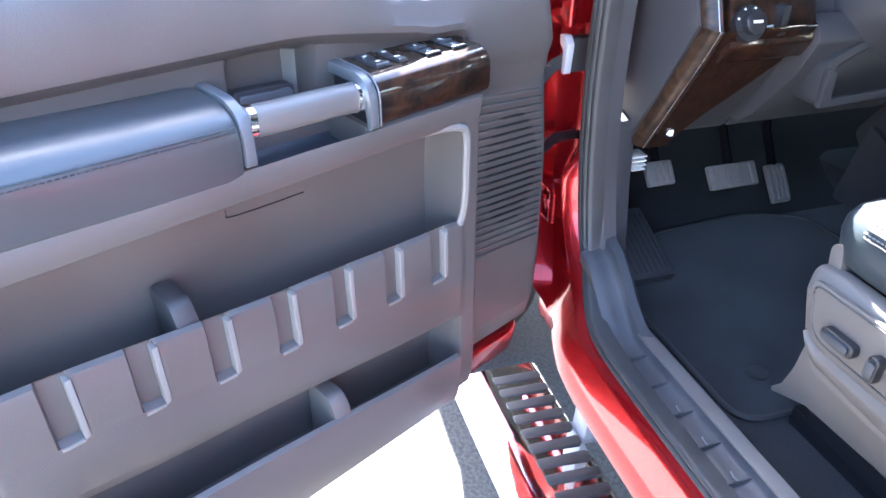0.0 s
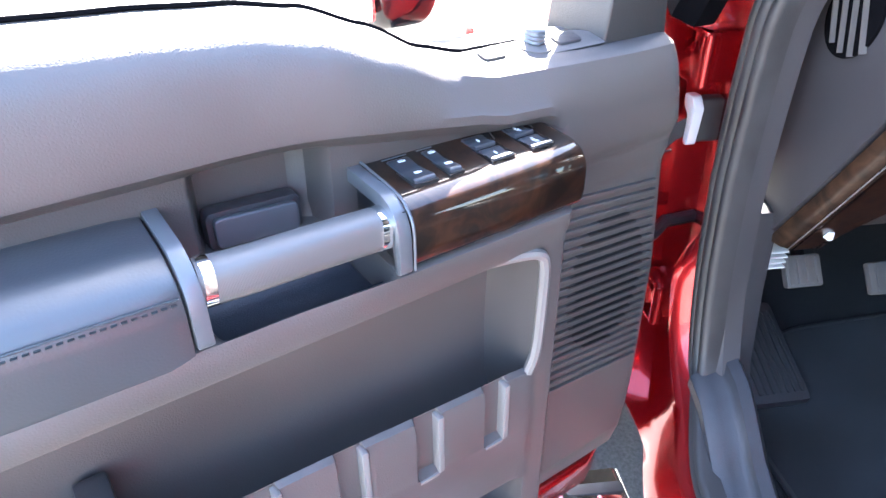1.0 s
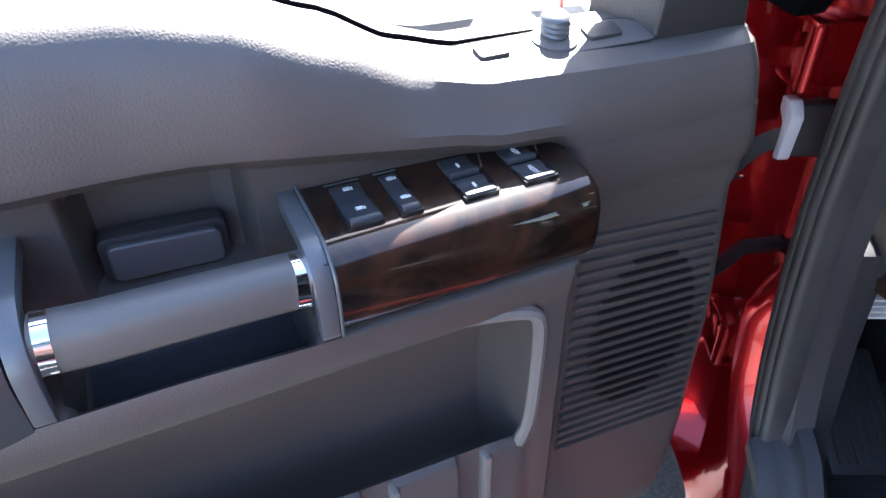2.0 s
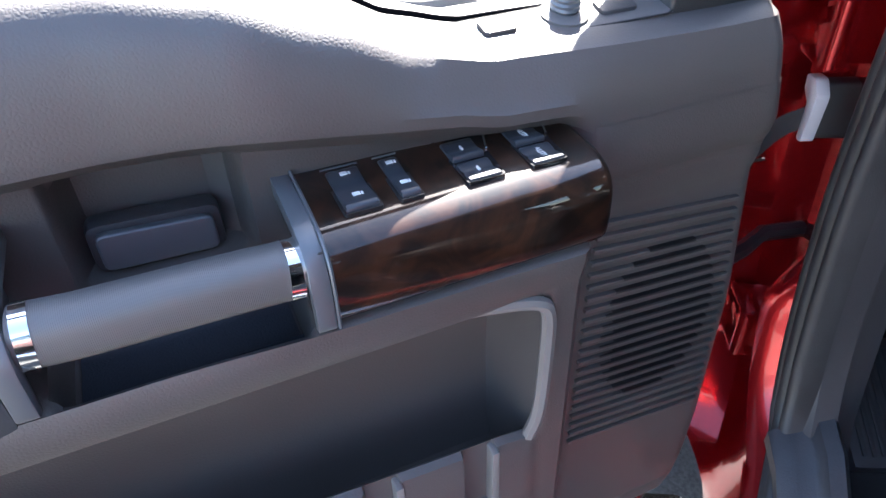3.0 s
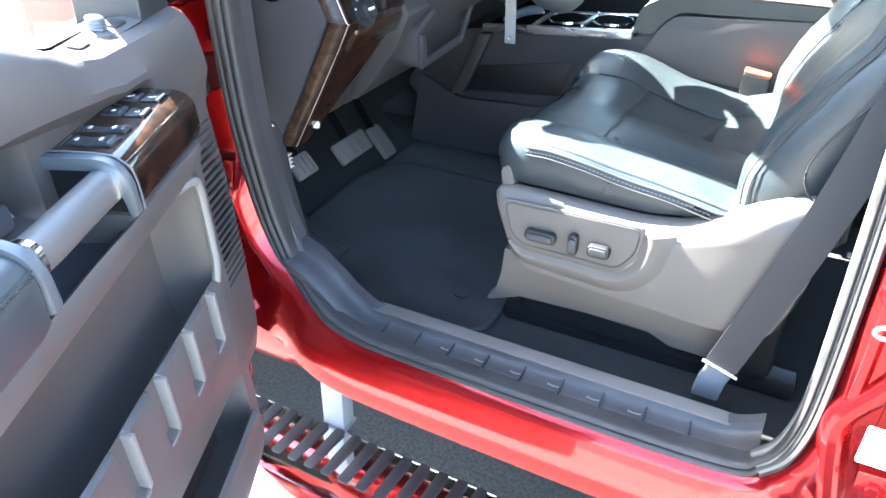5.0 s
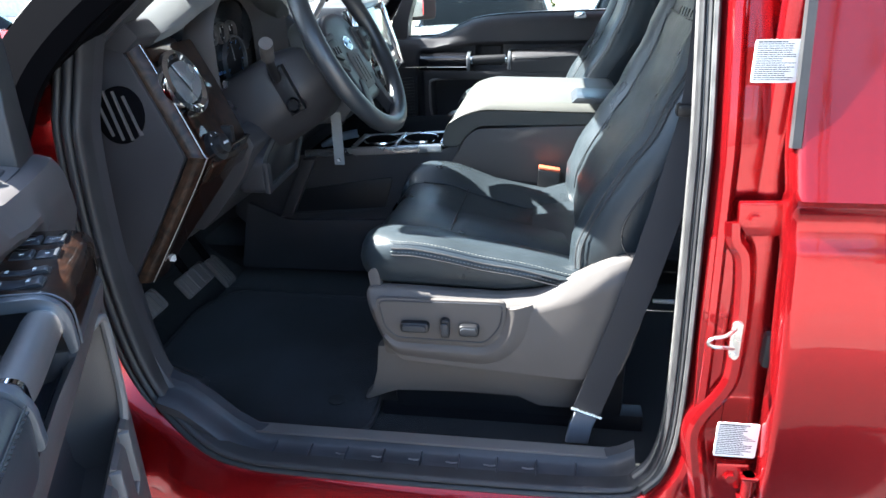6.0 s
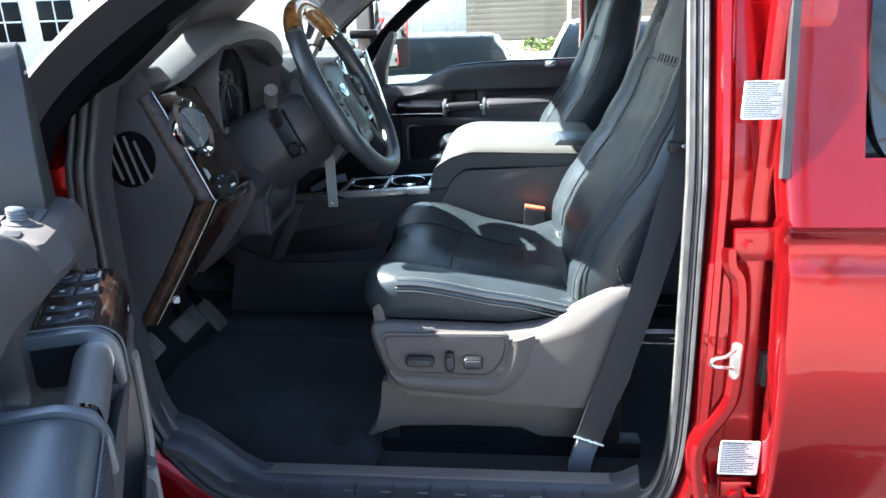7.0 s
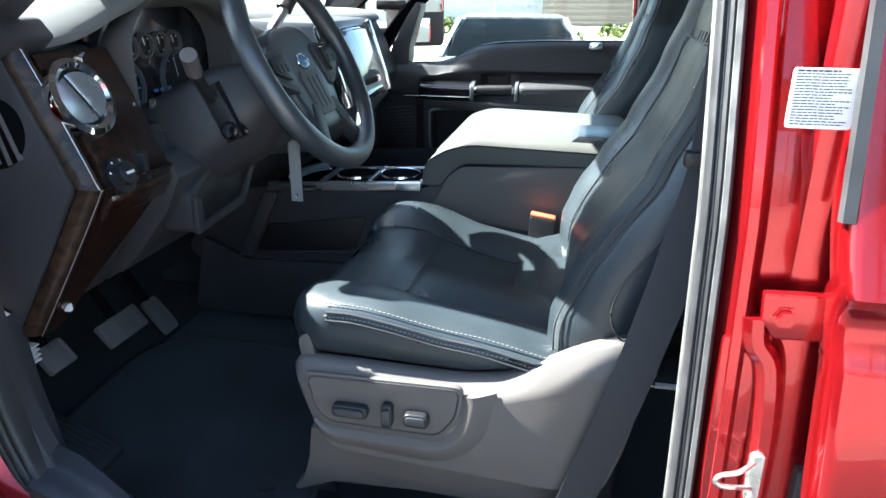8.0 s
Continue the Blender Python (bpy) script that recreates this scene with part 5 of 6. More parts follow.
# ---- centre console ----
con = thing("centre_console", (-.3, CY, .80), "dark centre console with padded lid and cup holders", "console")
part("body", prism(rounded([(-.86, .80), (.06, .80), (.06, 1.21), (-.33, 1.185), (-.395, 1.135), (-.77, 1.118), (-.90, 1.10), (-1.0, .95)], .02, 4), 1.452, 1.850, "y", .012), PLASTIC_DK, con, "dark grey console body")
part("side_panel", prism(rounded([(-.395, 1.075), (.05, 1.03), (.06, 1.205), (-.315, 1.19), (-.345, 1.165), (-.36, 1.135)], .014, 4), 1.445, 1.456, "y", .004), PLASTIC, con, "grey side panel")
# flat plate, not hollow: the slot's shade is put into its black
part("storage_recess", prism(rounded([(-.815, .955), (-.560, .975), (-.535, 1.060), (-.80, 1.020)], .012, 3), 1.4485, 1.4535, "y", .001), BLACK, con, "flat black insert for the shaded storage slot in the console side")
part("recess_lip", tube(spline([(-.82, 1.4480, .952), (-.69, 1.4480, .961), (-.556, 1.4480, .972)], 3), .004, 6), PLASTIC_DK, con)
part("front_brace", prism([(-.770, 1.110), (-.735, 1.110), (-.812, .955), (-.850, .945)], 1.425, 1.450, "y", .004), PLASTIC_DK, con, "dark brace under the tray")
part("side_skirt", prism(rounded([(-.985, .79), (-.50, .79), (-.50, .945), (-.83, .935), (-.945, .985)], .012, 3), 1.436, 1.4535, "y", .004), PLASTIC_DK, con, "dark lower console panel")
lidp = rounded([(-.402, 1.142), (-.394, 1.190), (-.356, 1.240), (-.30, 1.258), (.03, 1.250), (.045, 1.238), (.045, 1.205), (-.31, 1.196), (-.345, 1.165), (-.36, 1.142)], .022, 5)
def lid_ring(y, k):
    return [(x, y, z - k * smooth(1.19, 1.25, z) + k * .1) for x, z in lidp]


lid = part("lid", loft([lid_ring(1.446, .026), lid_ring(1.438, .020), lid_ring(1.442, .010), lid_ring(1.452, .004), lid_ring(1.468, 0), lid_ring(1.834, 0), lid_ring(1.85, .004), lid_ring(1.864, .012), lid_ring(1.864, .022)]), CONSOLE_TOP, con, "padded grey console lid", 50)
part("lid_latch", prism(rounded([(-.085, 1.250), (.04, 1.247), (.048, 1.260), (-.07, 1.264)], .004), 1.46, 1.60, "y", .004), PAD, lid, "blue-grey lid tab")
rail = part("tray_rail", prism([(-.765, 1.112), (-.403, 1.130), (-.403, 1.150), (-.765, 1.130)], 1.438, 1.456, "y", .003), ALU, con, "brushed metal tray rail")
part("tray_surface", prism([(-.76, 1.118), (-.40, 1.138), (-.40, 1.145), (-.76, 1.125)], 1.456, 1.84, "y", .002), BLACK_MATT, con, "black tray surface")
for x in (-.472, -.580):
    c = Vector((x, 1.535, 1.1475 - (x + .40) * -.055))
    cup = part("cup_ring", lathe([(.0445, -.004), (.0445, .002), (.047, .003), (.048, -.002)], 26, Matrix.Translation(c)), CHROME, con, "chrome cup holder ring")
    part("cup_well", lathe([(.001, -.003), (.0448, -.003), (.0448, .0005), (.001, .0005)], 22, Matrix.Translation(c)), BLACK_MATT, cup)
part("tray_lip", box(-.41, -.398, 1.456, 1.84, 1.140, 1.152, .003), CHROME, con)
part("tray_divider", box(-.530, -.522, 1.46, 1.60, 1.133, 1.1455, .002), ALU, con)
part("tray_edge", prism([(-.64, 1.128), (-.40, 1.140), (-.40, 1.1485), (-.64, 1.1365)], 1.592, 1.604, "y", .002), ALU, con, "brushed metal tray edge")
part("tray_edge", box(-.646, -.634, 1.456, 1.604, 1.122, 1.1375, .002), ALU, con)
part("tray_tongue", tube(spline([(-.735, 1.50, 1.125), (-.69, 1.51, 1.148), (-.64, 1.52, 1.158)], 4), .012, 8), SCREEN, con, "pale blue phone rest")

# ---- front seats ----
def build_seat():
    s = thing("front_seat", (-.2, 1.115, .735), "black leather front seat with stitched bolsters on a grey power base", "car seat", "front seats")
    YN, YF = .832, 1.398

    def zt(x):
        return curve_at([(-.50, 1.134), (-.43, 1.137), (-.36, 1.136), (-.2, 1.108), (-.06, 1.080), (.06, 1.075)], x)

    rows = []
    for x in (-.4744, -.473, -.469, -.463, -.455, -.447, -.44, -.42, -.40, -.38, -.35, -.32, -.30, -.26, -.2, -.14, -.08, -.02, .05):
        t = zt(x)
        fr = smooth(-.480, -.440, x)
        ca = min(1.0, (x + .4745) / .075)
        cb = min(1.0, (x + .4745) / .050)
        round_in = 1 - math.sqrt(max(0.0, 1 - (1 - ca) ** 2))
        round_dn = 1 - math.sqrt(max(0.0, 1 - (1 - cb) ** 2))
        zb = lerp(1.056, 1.046 - .006 * smooth(-.4, -.2, x) + .022 * smooth(-.2, -.06, x), fr)
        tt = t - .055 * round_dn
        ins = .075 * round_in
        crease = .010 * math.exp(-((x + .315) / .010) ** 2)
        half = [(YN + .022 + ins, zb), (YN + .009 + ins, zb + .010), (YN + .001 + ins, lerp(zb, tt, .55)), (YN + .004 + ins, tt - .016), (YN + .020 + ins, tt - .003), (YN + .05 + ins, tt), (YN + .095 + ins * .6, tt - .008),
                (YN + .118, tt - .024), (YN + .128, tt - .028), (YN + .14, tt - .024 - crease), (YN + .20, tt - .026 - crease), (YN + .26, tt - .030 - crease)]
        drop = .008 + .024 * smooth(-.40, -.22, x)
        full = half + [(YN + YF - y, z - drop * smooth(zb, tt - .03, z)) for y, z in half[::-1]]
        rows.append([(x, y, z) for y, z in full])
    part("cushion", loft(rows), LEATHER, s, "black leather seat cushion", 60)
    for dz, d in ((-.016, .0), (-.028, -.003)):
        pts = [(x, YN + .0025 + d * .5, zt(x) + dz) for x in (-.40, -.39, -.36, -.3, -.24, -.18, -.12, -.07)]
        part("piping", tube(spline(pts, 4), .0018, 6), RUBBER, s, "twin stitched seam")
    for dy, dz in ((.0105, -.0060), (.0015, -.0220)):
        for i in range(52):
            x = -.40 + i * .0064
            m = Matrix.Translation((x, YN + dy, zt(x) + dz)) @ Matrix.Rotation(radians(7), 4, 'Y')
            part("stitch", box(-.0019, .0019, -.0008, .0008, -.0007, .0007, 0), STITCH, s, space=m)
    # backrest
    DEP = [(1.03, .012), (1.12, .020), (1.35, .023), (1.5, .015), (1.62, .007)]
    XB = [(1.03, -.085), (1.08, -.093), (1.13, -.092), (1.19, -.070), (1.26, -.028), (1.33, .017), (1.43, .062), (1.53, .096), (1.60, .118), (1.66, .134)]
    rows = []
    for i in range(25):
        z = lerp(1.03, 1.665, i / 24)
        xb = curve_at(XB, z)
        w = curve_at([(1.03, .255), (1.12, .272), (1.3, .275), (1.45, .255), (1.58, .215), (1.645, .175), (1.665, .14)], z)
        dep = curve_at(DEP, z)
        th = curve_at([(1.03, .15), (1.15, .165), (1.35, .14), (1.55, .11), (1.64, .085), (1.665, .05)], z)
        c = (YN + YF) / 2
        cr = .008 * math.exp(-((z - 1.475) / .008) ** 2)
        half = [(xb + th, c - w * .80), (xb + th * .85, c - w * .96), (xb + th * .5, c - w), (xb + th * .2, c - w * .985), (xb + .012, c - w * .93), (xb, c - w * .84), (xb + .004, c - w * .72),
                (xb + dep * .8, c - w * .58), (xb + dep + .004, c - w * .545), (xb + dep + cr, c - w * .50), (xb + dep + cr, c - w * .25), (xb + dep + cr, c)]
        full = half + [(x, 2 * c - y) for x, y in half[:-1][::-1]]
        rows.append([(x, y, z) for x, y in full])
    part("backrest", loft(rows), LEATHER, s, "black leather backrest with side bolsters", 60)
    for k, (off, dx) in enumerate(((.945, .010), (.965, .018))):
        pts = []
        for i in range(12):
            z = lerp(1.08, 1.60, i / 11)
            w = curve_at([(1.03, .255), (1.12, .272), (1.3, .275), (1.45, .255), (1.58, .215), (1.645, .175)], z)
            pts.append((curve_at(XB, z) + dx, (YN + YF) / 2 - w * off - .001, z))
        part("back_piping", tube(spline(pts, 4), .0013, 6), RUBBER, s, "stitched bolster seam")
    part("back_panel_seam", tube(spline([(.045, .838, 1.09), (-.005, .835, 1.13), (-.008, .838, 1.18), (.04, .840, 1.26), (.10, .842, 1.34)], 5), .0015, 6), RUBBER, s)
    # name stitched on the upper backrest, as bars
    for i in range(8):
        part("name_bar", box(-.0015, .0006, -.0085, .0085, -.0088, .0088, 0), BLACK, s, "dark embroidered name", space=Matrix.Translation((curve_at(XB, 1.482) + .0165, .966 + i * .0265, 1.482)) @ Matrix.Rotation(radians(17), 4, 'Y'))
    # seams of the inserts
    c = (YN + YF) / 2
    for sg in (-1, 1):
        pts = []
        for i in range(10):
            z = lerp(1.10, 1.47, i / 9)
            w = curve_at([(1.03, .255), (1.12, .272), (1.3, .275), (1.45, .255), (1.58, .215), (1.645, .175)], z)
            pts.append((curve_at(XB, z) + curve_at(DEP, z) * .9 + .001, c + sg * w * .555, z))
        part("insert_seam", tube(spline(pts, 3), .0011, 6), BLACK, s)
        part("cushion_seam", tube(spline([(x, c + sg * ((YF - YN) / 2 - .124), zt(x) - .0255 - (.008 + .024 * smooth(-.40, -.22, x) if sg > 0 else 0)) for x in (-.42, -.36, -.3, -.2, -.1)], 4), .0016, 6), BLACK, s)
    part("insert_seam", tube(spline([(curve_at(XB, 1.475) + .017, c + k * .135, 1.475 + abs(k) * .004) for k in (-1, -.5, 0, .5, 1)], 4), .0016, 6), BLACK, s)
    part("cushion_seam", tube(spline([(-.315, c + k * .150, zt(-.315) - .0255 - .0125 * smooth(-.2, .2, k)) for k in (-1, -.5, 0, .5, 1)], 4), .0018, 6), BLACK, s)
    # plastic base
    BASE = [(-.453, 1.042), (-.40, 1.046), (-.21, 1.040), (-.145, 1.048), (-.10, 1.072), (-.03, 1.112), (.005, 1.124), (.03, 1.118), (.036, 1.06), (.025, .96), (.005, .895), (-.08, .884), (-.395, .906), (-.427, .94), (-.448, 1.0)]
    outer = rounded(BASE, .016, 4)

    def inner(p, k):
        """The same outline, drawn in most along the upper and front edges."""
        x, z = p
        top = smooth(1.00, 1.05, z) * (1 + .5 * smooth(-.16, -.05, x))
        return x + k * .55 * smooth(-.36, -.44, x) - k * .25 * smooth(-.03, .02, x), z - k * top + k * .15 * smooth(.95, .90, z)

    sections = [(.850, 0.0), (.838, 0.0), (.833, .002), (.829, .006), (.8205, .0165), (.8165, .0215), (.8135, .0265), (.8122, .032)]
    part("side_cover", loft([[(x, y, z) for x, z in [inner(p, k) for p in outer]] for y, k in sections]), BASE_GREY, s, "grey moulded side cover with a sloping upper edge", 30)
    # step round the switch panel: an upward slope below it and at both ends
    step = rounded([(-.437, 1.028), (-.419, .968), (-.398, .947), (-.232, .944), (-.205, .972), (-.194, 1.030)], .018, 5)[10:-3]
    cut = [(0, .004), (0, -.0005), (.011, -.0062), (.016, -.0066), (.030, -.0035), (.046, .002), (.046, .004)]
    rings = []
    for i, p in enumerate(step):
        q0, q1 = Vector(step[max(0, i - 1)]), Vector(step[min(len(step) - 1, i + 1)])
        d = (q1 - q0).normalized()
        o = Vector((d.y, -d.x))
        if o.dot(Vector(p) - Vector((-.31, 1.03))) < 0:
            o = -o
        w = lerp(.12, 1.0, smooth(-.425, -.365, p[0]))
        rings.append([(p[0] + o.x * a * w, .8122 + h, p[1] + o.y * a * w * .85) for a, h in cut])
    part("panel_step", loft(rings), BASE_GREY, s, "moulded step below the seat switches", 50)
    sub = part("switch_panel", prism(rounded([(-.430, 1.036), (-.197, 1.038), (-.203, .985), (-.232, .950), (-.395, .953), (-.418, .975)], .014, 4), .8100, .818, "y", .002, 3), BASE_GREY, s, "seat switch panel")
    part("panel_groove", tube([(x, .8103, z) for x, z in rounded([(-.424, 1.031), (-.203, 1.033), (-.209, .988), (-.234, .956), (-.394, .959), (-.413, .978)], .014, 4)], .0016, 6, loop=True), PLASTIC_DK, sub)
    for x, z, w, h, mat, lb in ((-.358, .986, .026, .0095, BLACK, "long black seat switch"), (-.304, .986, .008, .0185, BLACK, "upright backrest switch"), (-.262, .984, .018, .0105, BLACK, "black lumbar switch")):
        o = part("seat_switch", prism(rounded([(x - w, z - h), (x + w, z - h), (x + w, z + h), (x - w, z + h)], min(w, h) * .9, 5), .796, .810, "y", .003, 3), mat, sub, lb)
        part("switch_cap", prism(rounded([(x - w * .8, z - h * .55), (x + w * .8, z - h * .55), (x + w * .8, z + h * .7), (x - w * .8, z + h * .7)], min(w, h) * .6, 4), .792, .797, "y", .002, 2), SWITCH, o)
    VAL = [(-.44, .915), (-.03, .892), (-.050, .82), (-.07, .802), (-.138, .803), (-.176, .821), (-.28, .823), (-.407, .818), (-.470, .792), (-.474, .798), (-.458, .817), (-.446, .86)]
    part("valance", prism(VAL, .848, .875, "y", .005), BASE_GREY, s, "pale grey lower valance")
    part("pedestal", box(-.42, .02, .87, 1.36, .76, 1.045, .02), BLACK, s)
    for y in (.90, 1.33):
        part("seat_rail", box(-.45, .06, y - .02, y + .02, .735, .77, .004), BLACK, s, "black steel seat rail")
    part("front_apron", prism(rounded([(-.425, .90), (-.450, 1.07), (-.43, 1.08), (-.40, .90)], .01), .845, 1.385, "y", .01), BASE_GREY, s)
    return s


seat = build_seat()
seat2 = copy_thing(seat, Matrix.Translation((-.2, 2.165, .735)))
tagged(seat, "black leather driver seat with stitched bolsters on a grey power base")
tagged(seat2, "black leather passenger seat beyond the centre console")

# ---- seat belt ----
belt = thing("seat_belt", (-.05, .84, .78), "black seat belt hanging from the centre pillar to its floor anchor", "seat belt")
bl = spline([(-.053, .800, .832), (-.026, .797, .93), (.010, .793, 1.06), (.042, .793, 1.195), (.070, .794, 1.334), (.076, .795, 1.38), (.078, .79, 1.5), (.072, .785, 1.79)], 5)
part("webbing", sweep(bl, [(-.0008, -.0245), (.0008, -.0245), (.0008, .0245), (-.0008, .0245)], up=(1, 0, 0)), WEB, belt, "black woven webbing")
part("anchor_sleeve", sweep([(-.052, .801, .832), (-.061, .806, .80), (-.066, .81, .765), (-.066, .815, .755)], rounded([(-.005, -.021), (.005, -.021), (.005, .021), (-.005, .021)], .004), up=(1, 0, 0)), GREY_CLIP, belt, "grey plastic anchor sleeve")
part("anchor_loop", tube([(-.080, .796, .840), (-.027, .796, .822)], .003, 6), STEEL, belt)
gd = part("guide_clip", box(.045, .115, .783, .805, 1.362, 1.380, .005), BLACK, belt, "black belt guide")
part("guide_button", box(.062, .12, .777, .785, 1.371, 1.378, .003), ALU, gd)
buck = thing("belt_buckle", (-.135, 1.412, .90), "black belt buckle with a red release button beside the seat", "belt buckle")
part("stem", box(-.14, -.108, 1.410, 1.426, .90, 1.06, .004), BLACK, buck)
part("housing", prism(rounded([(-.160, 1.015), (-.112, 1.005), (-.104, 1.092), (-.158, 1.100)], .006), 1.400, 1.430, "y", .003), BLACK, buck)
part("release_button", prism([(-.157, 1.100), (-.105, 1.092), (-.105, 1.099), (-.157, 1.107)], 1.402, 1.428, "y", .003), BUCKLE_RED, buck, "red release button")
rl = thing("seat_lever", (.12, 1.09, .91), "pale metal lever behind the driver seat", "lever")
part("bar", box(.09, .17, 1.08, 1.09, .910, .917, .002), LABEL, rl)

# ---- stickers on the pillar ----
def sticker(name, x0, x1, z0, z1, y, rows, label):
    s = thing(name, ((x0 + x1) / 2, y, z0), label, "sticker")
    part("paper", prism(rounded([(x0, z0), (x1, z0), (x1, z1), (x0, z1)], .003, 2), y, y + .0012, "y"), LABEL, s)
    rows = int(rows * 1.9)
    h = (z1 - z0) / (rows + 1.5)
    rnd = random.Random(rows)
    for i in range(rows):
        zz = z1 - h * (i + 1.0)
        xe = x1 - .003 - rnd.random() * .35 * (x1 - x0)
        a, words = x0 + .003, []
        while a < xe:
            b = min(xe, a + rnd.uniform(.0015, .006))
            words.append(box(a, b, y - .0006, y + .0002, zz - h * (.17 if i else .3), zz + h * (.17 if i else .3), 0))
            a = b + .0009
        part("print_line", merge(*words), INK, s)
    return s


sticker("emission_sticker", .097, .148, 1.436, 1.485, .632, 10, "white emission label with printed lines on the red pillar")
sticker("tyre_sticker", .116, .174, .903, .962, .616, 9, "white tyre and load label with printed lines on the red pillar")

# ---- passenger side mirror ----
pm = thing("side_mirror", (-.70, 2.75, 1.30), "black towing mirror with two glasses on the passenger side", "side mirror")
PMX = Matrix.Translation((-.705, 2.80, .045)) @ Matrix.Rotation(radians(53), 4, 'Z')
part("housing", prism(rounded([(-.115, 1.30), (.115, 1.295), (.115, 1.60), (.09, 1.635), (-.09, 1.635), (-.115, 1.61)], .03, 5), .0, .10, "y", .014, 3), BLACK, pm, space=PMX)
part("upper_glass", prism(rounded([(-.098, 1.428), (.098, 1.428), (.098, 1.602), (-.098, 1.608)], .014), -.006, .002, "y", .002), MIRROR, pm, "large mirror glass", space=PMX)
part("lower_glass", prism(rounded([(-.095, 1.315), (.030, 1.315), (.030, 1.405), (-.095, 1.408)], .012), -.006, .002, "y", .002), MIRROR, pm, "small convex mirror glass", space=PMX)
for z in (1.40, 1.50):
    part("mirror_arm", box(-.86, -.74, 2.66, 2.80, z - .018, z + .018, .01), BLACK, pm)

# ---- the car park ----
GROUND = material("pale_asphalt", (0.062, 0.062, 0.06), rough=0.9, grain=1.0, grain_scale=160, blotch=0.30, blotch_scale=90, spec=0.2)
LINE = material("white_road_paint", (0.75, 0.74, 0.71), rough=0.7, grain=0.6, grain_scale=150, blotch=0.08)
WALL_W = material("white_render", (0.72, 0.70, 0.66), rough=0.9, grain=0.4, grain_scale=60)
WALL_B = material("tan_block_wall", (0.15, 0.132, 0.115), rough=0.9, grain=0.6, grain_scale=40)
SAND = material("sandy_planting_bed", (0.42, 0.35, 0.27), rough=1.0, grain=1.0, grain_scale=30, blotch=0.3, blotch_scale=4)
LEAF = material("shrub_leaf", (0.12, 0.15, 0.03), rough=0.6, blotch=0.45, blotch_scale=5)
PALM = material("palm_leaf", (0.06, 0.09, 0.025), rough=0.55, blotch=0.4, blotch_scale=4)
TRUNK = material("palm_trunk", (0.20, 0.15, 0.10), rough=0.95, grain=1.0, grain_scale=30, blotch=0.3)
SILVER = material("silver_car_paint", (0.36, 0.38, 0.40), rough=0.25, metal=0.4, coat=1.0, blotch=0.03)
WHITE_C = material("white_car_paint", (0.75, 0.75, 0.74), rough=0.25, coat=1.0, blotch=0.03)
GREEN_C = material("green_grey_car_paint", (0.16, 0.22, 0.20), rough=0.25, coat=1.0, metal=0.3, blotch=0.03)
CAR_RED = material("bright_red_car_paint", (0.45, 0.02, 0.015), rough=0.25, coat=1.0, blotch=0.03)
CAR_GLASS = material("dark_car_glass", (0.004, 0.005, 0.006), rough=0.10, spec=0.10, blotch=0.05)
TAIL = material("red_lamp_lens", (0.35, 0.01, 0.01), rough=0.15, coat=1.0)


def ground_z(y):
    """The lot falls away gently beyond the truck."""
    return -0.02 * max(0.0, y - 3.0) if y < 25 else -0.44


rows = []
for y in (-400, -60, -20, -6, -2, 0, 1, 2, 3, 6, 10, 15, 20, 25, 60, 400):
    rows.append([(x, y, ground_z(y)) for x in (-400, -80, -20, -5, 0, 5, 20, 80, 400)])
ground = tagged(part("ground", loft(rows, closed=False, caps=False), GROUND, None), "worn grey asphalt of a dealer car park", "ground", kind="structure")

CONCRETE = material("tan_concrete", (0.22, 0.195, 0.175), rough=0.9, grain=0.5, grain_scale=80, blotch=0.15, blotch_scale=2)
tagged(part("concrete_lane", box(-40, 40, -25.5, -1.35, -.05, .008, 0), CONCRETE, None), "tan concrete lane across the lot", "lane", kind="structure")


